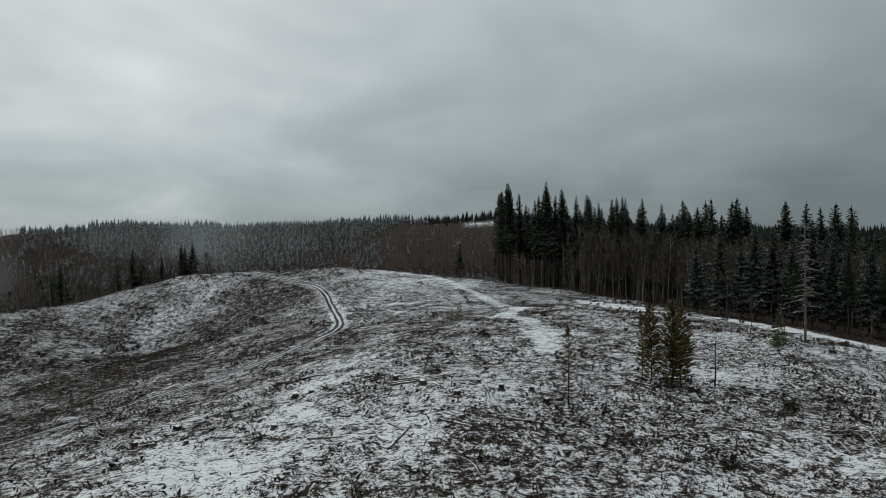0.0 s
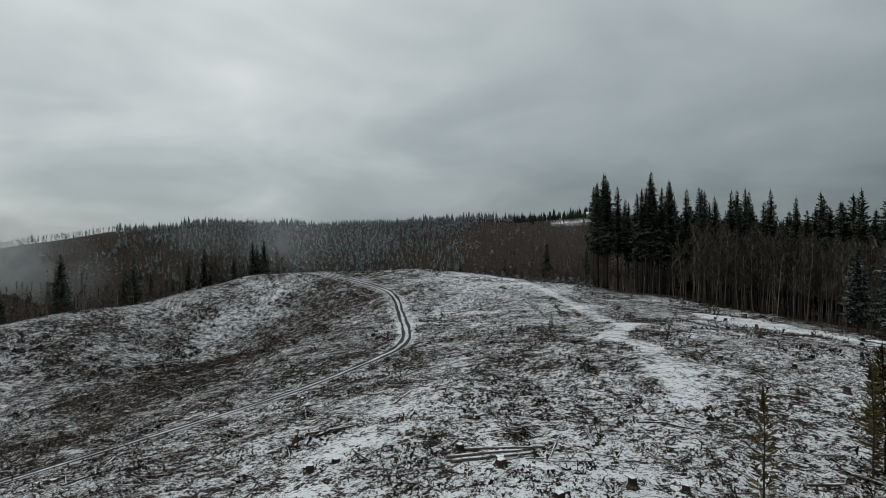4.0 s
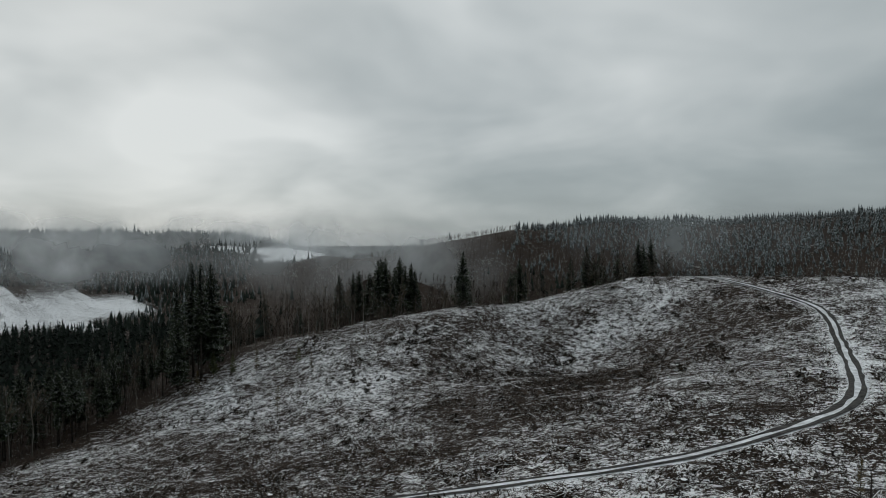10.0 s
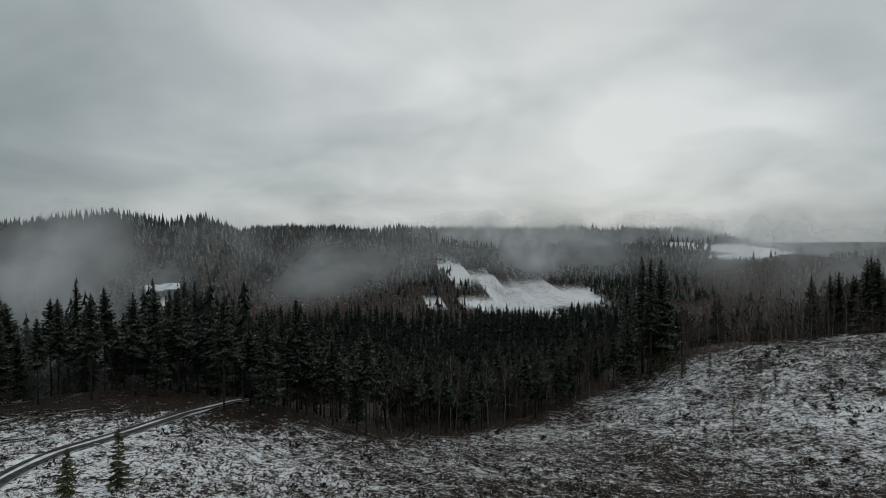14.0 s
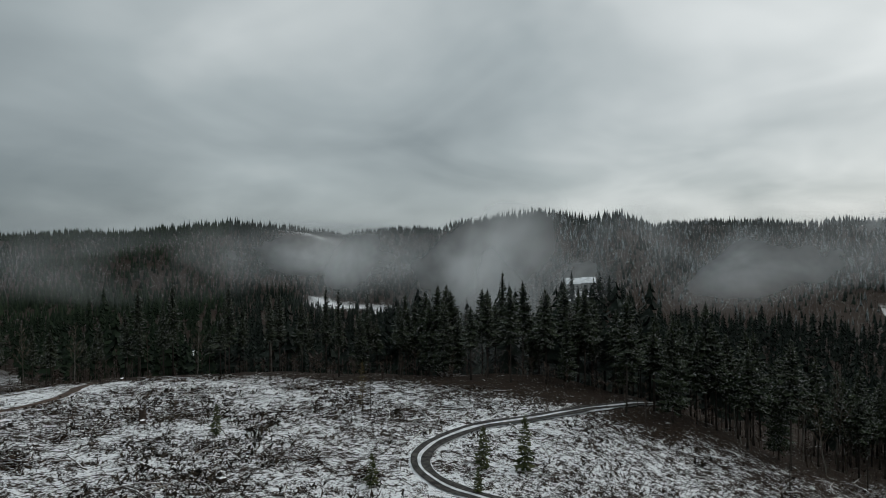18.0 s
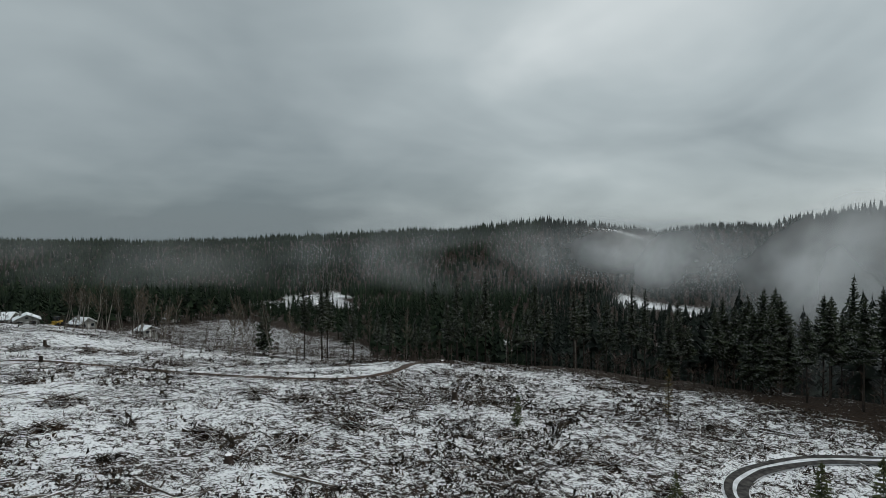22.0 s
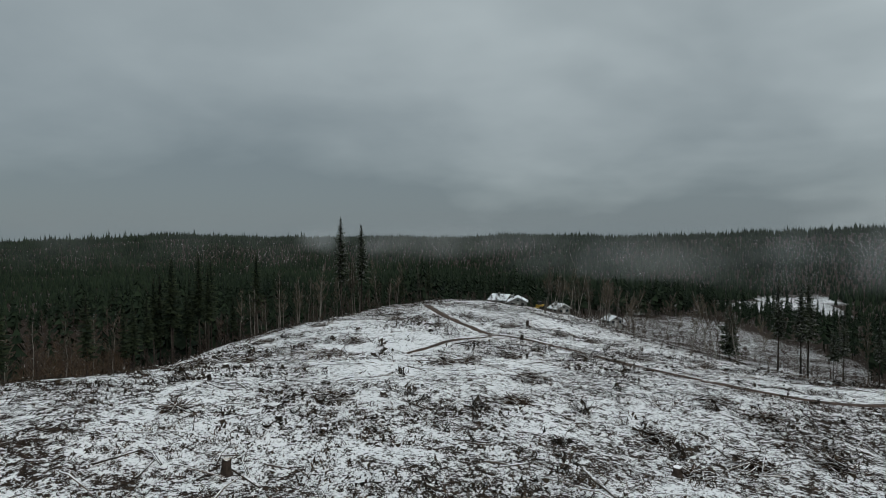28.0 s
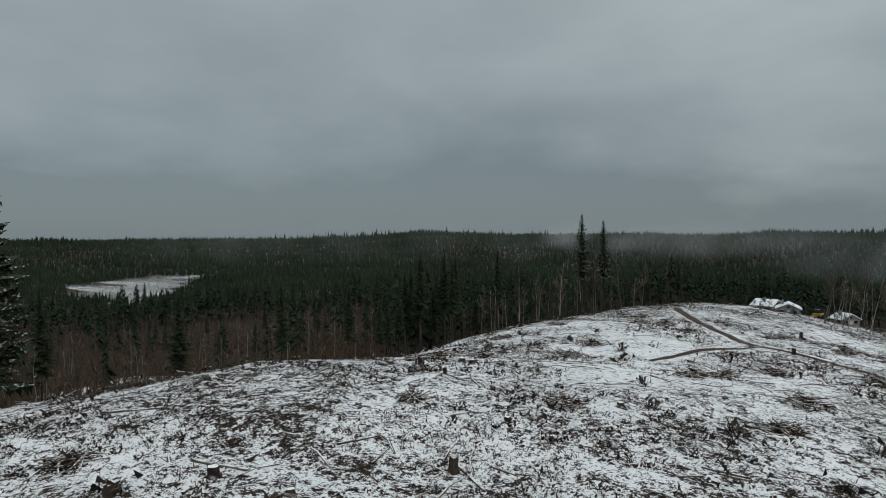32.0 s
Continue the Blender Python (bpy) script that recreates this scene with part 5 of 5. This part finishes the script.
def slash_pile(x, y, wide, tall, count, seed, label):
    """A heap of broken branches, each a part of its own, over a tangle of fine twigs."""
    r = np.random.default_rng(seed)
    s = new("slash_pile")
    s.matrix_basis = pose(x, y, gz(x, y), 0, 0, r.uniform(0, 360))
    heap = Heap()
    for k in range(240):
        a, q = r.uniform(0, 6.28), abs(r.normal(0, 0.45)) * wide
        o = np.array([math.cos(a) * q, math.sin(a) * q, r.uniform(0, tall * max(0.15, 1 - q / wide))])
        d = np.array([r.normal(), r.normal(), r.normal(0, 0.35)])
        d *= r.uniform(0.4, 1.3) / np.linalg.norm(d)
        w = r.normal(0, 0.05, 3)
        heap.add([o - w, o + w, o + d], [(0, 1, 2)])
    part("twig_tangle", heap.mesh("twig_tangle"), TUFT, s, "dark tangle of fine twigs")["kind"] = "stuff"
    for k in range(count):
        a, q = r.uniform(0, 6.28), r.uniform(0, 0.6) * wide
        o = new("branch", PILE_STICKS[int(r.integers(0, 10))])
        o.parent = s
        o.matrix_basis = pose(math.cos(a) * q, math.sin(a) * q, 0.12 + r.uniform(0.1, 0.8) * tall * (1 - q / wide), r.normal(0, 10), r.normal(0, 14), r.uniform(0, 360))
    tagged(s, label, "slash pile", "slash piles")


PILES = [(6.7, -72.8, 3.4, 1.5), (10, -41.5, 3.0, 0.9), (-7.5, -27.1, 3.6, 0.9), (-15, -37.2, 2.6, 1.0), (-18.9, -23.2, 3.2, 0.8), (-31.7, -6.8, 2.2, 1.0), (-45.7, -4.6, 2.4, 1.2),
         (-0.7, -4.3, 3.2, 0.7), (-54.7, -14.1, 1.8, 0.8), (-68.6, -13.1, 1.6, 0.9), (-22.2, -76.9, 2.6, 1.2), (-65.7, -19.8, 2.0, 0.7), (-91.4, -15.2, 2.4, 0.9), (-40.8, -24.7, 3.0, 0.6)]
MORE_PILES = [(-46.1, 113.5, 3.0, 0.8), (-55.6, 112.4, 2.6, 0.7), (-34.3, 93.2, 3.4, 0.7), (-26.5, 96.4, 2.4, 0.8), (-10.5, -30.5, 3.0, 0.8), (11.3, 3.2, 2.4, 0.5), (24.9, 26.8, 3.0, 0.7),
              (-62, 108, 3.6, 0.6), (38.4, 58.1, 3.4, 0.7), (-101.5, 148.1, 2.2, 0.8), (-140.5, 171.1, 3.0, 1.0), (52, 92, 3.0, 0.8), (-112, 2, 3.0, 0.7)]
r_pile = np.random.default_rng(71)
SPREADS = []
while len(SPREADS) < 44:
    x, y = r_pile.uniform(-70, 30), r_pile.uniform(-85, 40)
    if len(SPREADS) > 30:
        x, y = r_pile.uniform(-95, 45), r_pile.uniform(60, 125)
    ways = min(float(near_line(np.array([x]), np.array([y]), LINES[k])[0]) for k in LINES)
    if bool(inside(np.array([x]), np.array([y]), CLEARING)[0]) and ways > 4.5 and math.hypot(x + 20, y - 54) > 14:
        SPREADS.append((x, y, r_pile.uniform(1.8, 3.6), r_pile.uniform(0.35, 0.8)))
for i, (x, y, w, h) in enumerate(PILES + MORE_PILES + SPREADS):
    slash_pile(x, y, w, h, int(12 + 4 * w), 1300 + i, "heap of dark logging slash with snowy branches" if h > 0.75 else "low spread of broken branches dusted with snow")


# ---------------------------------------------------------------- houses beyond the hilltop
ROOF_SNOW = plain("snowy_roof", (0.66, 0.68, 0.70), (0.84, 0.86, 0.88), 1.2, 0.7)
SIDING = plain("grey_siding", (0.16, 0.16, 0.15), (0.25, 0.25, 0.235), 2.0, 0.8)
TRIM = plain("pale_trim", (0.42, 0.41, 0.39), (0.55, 0.54, 0.52), 2.0, 0.7)
DARK_GLASS, _nt, _b = shader("window_glass", 0.08)
_b.inputs["Base Color"].default_value = (0.02, 0.024, 0.028, 1)
YELLOW = plain("yellow_paint", (0.30, 0.19, 0.02), (0.45, 0.29, 0.04), 2.0, 0.5)
TYRE = plain("rubber", (0.012, 0.012, 0.012), (0.03, 0.03, 0.03), 5.0, 0.8)


def box(x0, x1, y0, y1, z0, z1, bevel=0.0):
    bm = bmesh.new()
    bmesh.ops.create_cube(bm, size=1.0, matrix=Matrix.LocRotScale(((x0 + x1) / 2, (y0 + y1) / 2, (z0 + z1) / 2), None, (x1 - x0, y1 - y0, z1 - z0)))
    if bevel:
        bmesh.ops.bevel(bm, geom=bm.edges[:], offset=bevel, segments=1, affect="EDGES")
    me = bpy.data.meshes.new("piece")
    bm.to_mesh(me)
    bm.free()
    return me


def gable(w, d, z0, rise, over, thick):
    """A pitched roof with thickness; its ridge runs along y."""
    h, e = w / 2 + over, d / 2 + over
    drop = rise * over / (w / 2)
    prof = [(-h, z0 - drop), (0, z0 + rise), (h, z0 - drop), (h, z0 - drop + thick), (0, z0 + rise + thick), (-h, z0 - drop + thick)]
    v = [(x, y, z) for y in (-e, e) for x, z in prof]
    f = [(0, 1, 4, 5), (1, 2, 3, 4), (11, 10, 7, 6), (10, 9, 8, 7)] + [(i, i + 6, (i + 1) % 6 + 6, (i + 1) % 6) for i in range(6)]
    return mesh_from("roof", v, f)


def house(x, y, w, d, wall, rise, turn, label, sink=0.0):
    t = new("house")
    t.matrix_basis = pose(x, y, gz(x, y) - sink, 0, 0, turn)
    v = [(sx * w / 2, sy * d / 2, z) for sy in (-1, 1) for sx, z in ((-1, -1.0), (1, -1.0), (1, wall))] + [(-w / 2, -d / 2, wall), (-w / 2, d / 2, wall), (0, -d / 2, wall + rise), (0, d / 2, wall + rise)]
    part("wall", mesh_from("wall", v, [(0, 1, 2, 8, 6), (4, 3, 7, 9, 5), (1, 4, 5, 2), (3, 0, 6, 7)]), SIDING, t)
    part("roof", gable(w, d, wall, rise, 0.5, 0.22), ROOF_SNOW, t, "snow-covered gable roof")
    for sy in (-1, 1):
        for cx in (-w * 0.27, w * 0.27):
            win = part("window", box(cx - 0.75, cx + 0.75, sy * d / 2 - 0.06, sy * d / 2 + 0.06, 1.0, 2.2), TRIM, t)
            part("pane", box(cx - 0.64, cx + 0.64, sy * d / 2 - 0.075, sy * d / 2 + 0.075, 1.1, 2.1), DARK_GLASS, win)
        part("door", box(-0.5, 0.5, sy * d / 2 - 0.07, sy * d / 2 + 0.07, -0.05, 2.05), TRIM, t)
        part("gable_vent", box(-0.4, 0.4, sy * d / 2 - 0.05, sy * d / 2 + 0.05, wall + 0.25, wall + 0.75), DARK_GLASS, t)
    for sx in (-1, 1):
        for cy in (-d * 0.25, d * 0.25):
            win = part("window", box(sx * w / 2 - 0.06, sx * w / 2 + 0.06, cy - 0.8, cy + 0.8, 1.0, 2.2), TRIM, t)
            part("pane", box(sx * w / 2 - 0.075, sx * w / 2 + 0.075, cy - 0.68, cy + 0.68, 1.1, 2.1), DARK_GLASS, win)
    part("chimney", box(w * 0.2, w * 0.2 + 0.6, -0.3, 0.3, wall, wall + rise + 0.9, 0.03), SIDING, t)
    return tagged(t, label, "house")


house(-6.8, -170, 6.4, 7.0, 2.5, 1.5, 4, "grey single-storey house with a snow-covered gable roof", 0.5)
house(0.5, -184, 9, 6.5, 2.6, 1.7, 74, "low grey house with a snowy roof behind another house", 0.5)
house(-21.5, -182, 6, 5, 2.5, 1.6, 40, "small house with a snowy roof among bare alders", 0.9)
house(-40, -172, 5, 4.5, 2.3, 1.2, 30, "low shed with a snow-covered roof among alders", -0.5)
house(64, 672, 22, 9, 4, 2.4, 84, "long far farm building with a snowy roof")
house(-66, -338, 9, 7, 2.6, 2, 30, "far small house with a snowy roof in the valley")
for x, y, t in ((-432, -76, 20), (-424, -84, 24)):
    house(x, y, 16, 9, 3.4, 3, t, "far farm building with a snowy roof in the valley")


def loader(x, y, turn):
    t = new("loader")
    t.matrix_basis = pose(x, y, gz(x, y), 0, 0, turn)
    part("body", box(-1.8, 1.2, -0.9, 0.9, 0.7, 1.7, 0.08), YELLOW, t)
    part("cab", box(-0.6, 0.6, -0.8, 0.8, 1.7, 2.9, 0.06), DARK_GLASS, t)
    part("bucket", box(1.9, 2.6, -1.1, 1.1, 0.1, 0.9, 0.06), YELLOW, t)
    part("arm", box(0.9, 2.1, -0.7, -0.5, 0.6, 1.0, 0.03), YELLOW, t)
    for wx in (-1.1, 0.9):
        for wy in (-1.0, 1.0):
            part("wheel", mesh_arrays("wheel", *tube([(wx, wy - 0.2, 0.6), (wx, wy + 0.2, 0.6)], [0.6, 0.6], 14)), TYRE, t)
    tagged(t, "yellow loader parked beside the houses", "loader")


loader(-14.5, -172, 60)


# ---------------------------------------------------------------- drifting mist in the valleys
def mist_material():
    m = bpy.data.materials.new("thin_mist")
    m.use_nodes = True
    nt = m.node_tree
    nt.nodes.clear()
    at = nt.nodes.new("ShaderNodeAttribute")
    at.attribute_name = "soft"
    tc = nt.nodes.new("ShaderNodeTexCoord")
    cloud = nt.nodes.new("ShaderNodeTexNoise")
    cloud.inputs["Scale"].default_value, cloud.inputs["Detail"].default_value = 0.015, 4.0
    cloud.inputs["Roughness"].default_value, cloud.inputs["Distortion"].default_value = 0.52, 0.2
    nt.links.new(tc.outputs["Object"], cloud.inputs["Vector"])
    wisps = ramp_node(nt, cloud.outputs[0], [(0.26, (0, 0, 0)), (0.5, (0.45, 0.45, 0.45)), (0.76, (1, 1, 1))])
    dense = calc(nt, "MULTIPLY", at.outputs["Fac"], wisps, True)
    clear, white, back, both, mix = (nt.nodes.new("ShaderNode" + k) for k in ("BsdfTransparent", "BsdfDiffuse", "BsdfTranslucent", "MixShader", "MixShader"))
    for s in (white, back):
        s.inputs["Color"].default_value = (0.92, 0.94, 0.95, 1)
    nt.links.new(white.outputs[0], both.inputs[1])
    nt.links.new(back.outputs[0], both.inputs[2])
    nt.links.new(dense, mix.inputs[0])
    nt.links.new(clear.outputs[0], mix.inputs[1])
    nt.links.new(both.outputs[0], mix.inputs[2])
    nt.links.new(mix.outputs[0], nt.nodes.new("ShaderNodeOutputMaterial").inputs["Surface"])
    return m


MIST = mist_material()


def mist_bank(b, wide, dist, z, tall, dense, lean=0.0, even=False):
    """A veil of mist round one bearing, thick in its middle and fading out to all sides."""
    nb, nz = max(14, int(wide)), 16
    verts, soft = [], []
    for i in range(nb + 1):
        for j in range(nz + 1):
            u, v = 2 * i / nb - 1, 2 * j / nz - 1
            a = radians(b + wide * (0.5 * u + lean * v))
            d = dist * (1 + 0.05 * math.sin(3 * u + dist)) + 14 * v
            verts.append((-16 - d * math.sin(a), 54 + d * math.cos(a), z + 0.5 * tall * v))
            q = v * v + (max(0.0, abs(u) - 0.7) / 0.3) ** 2 if even else u * u + v * v
            soft.append(dense * max(0.0, 1 - q) ** 1.4)
    n = nz + 1
    faces = [(i * n + j, (i + 1) * n + j, (i + 1) * n + j + 1, i * n + j + 1) for i in range(nb) for j in range(nz)]
    me = mesh_from("mist", verts, faces)
    at = me.attributes.new("soft", "FLOAT", "POINT")
    at.data.foreach_set("value", soft)
    me.materials.append(MIST)
    me.polygons.foreach_set("use_smooth", np.ones(len(me.polygons), bool))
    tagged(new("mist", me), "thin drifting veil of grey mist in the valley", "mist", kind="stuff")


# bearing, width in degrees, distance, height of the middle, height, density, lean
for bank in ((44, 16, 420, -14, 62, 0.75, 0.1), (52, 26, 470, -12, 80, 0.7, 0), (56, 22, 840, -4, 95, 1.3, 0), (66, 26, 800, 4, 80, 1.2, 0), (80, 26, 860, 6, 80, 1.15, 0),
             (74, 24, 640, -12, 66, 0.8, 0.1), (94, 22, 520, -22, 74, 0.7, -0.2), (106, 14, 420, -14, 80, 0.8, -0.3), (117, 18, 340, -12, 88, 1.15, -0.15), (114, 13, 262, -20, 62, 0.75, 0.1),
             (112, 16, 128, -22, 30, 0.28, 0), (133, 24, 560, -14, 74, 0.85, 0.1), (128, 12, 430, -18, 66, 0.9, -0.2), (148, 26, 520, -20, 66, 0.42, 0.1), (163, 24, 560, -22, 60, 0.24, 0),
             (176, 24, 640, -24, 60, 0.24, 0), (189, 16, 700, -8, 46, 0.30, 0), (199, 12, 760, -6, 44, 0.45, 0), (22, 24, 520, 0, 52, 0.55, 0)):
    mist_bank(*bank)
mist_bank(85, 180, 690, -14, 100, 0.22, 0, True)
mist_bank(205, 80, 960, -10, 90, 0.09, 0, True)
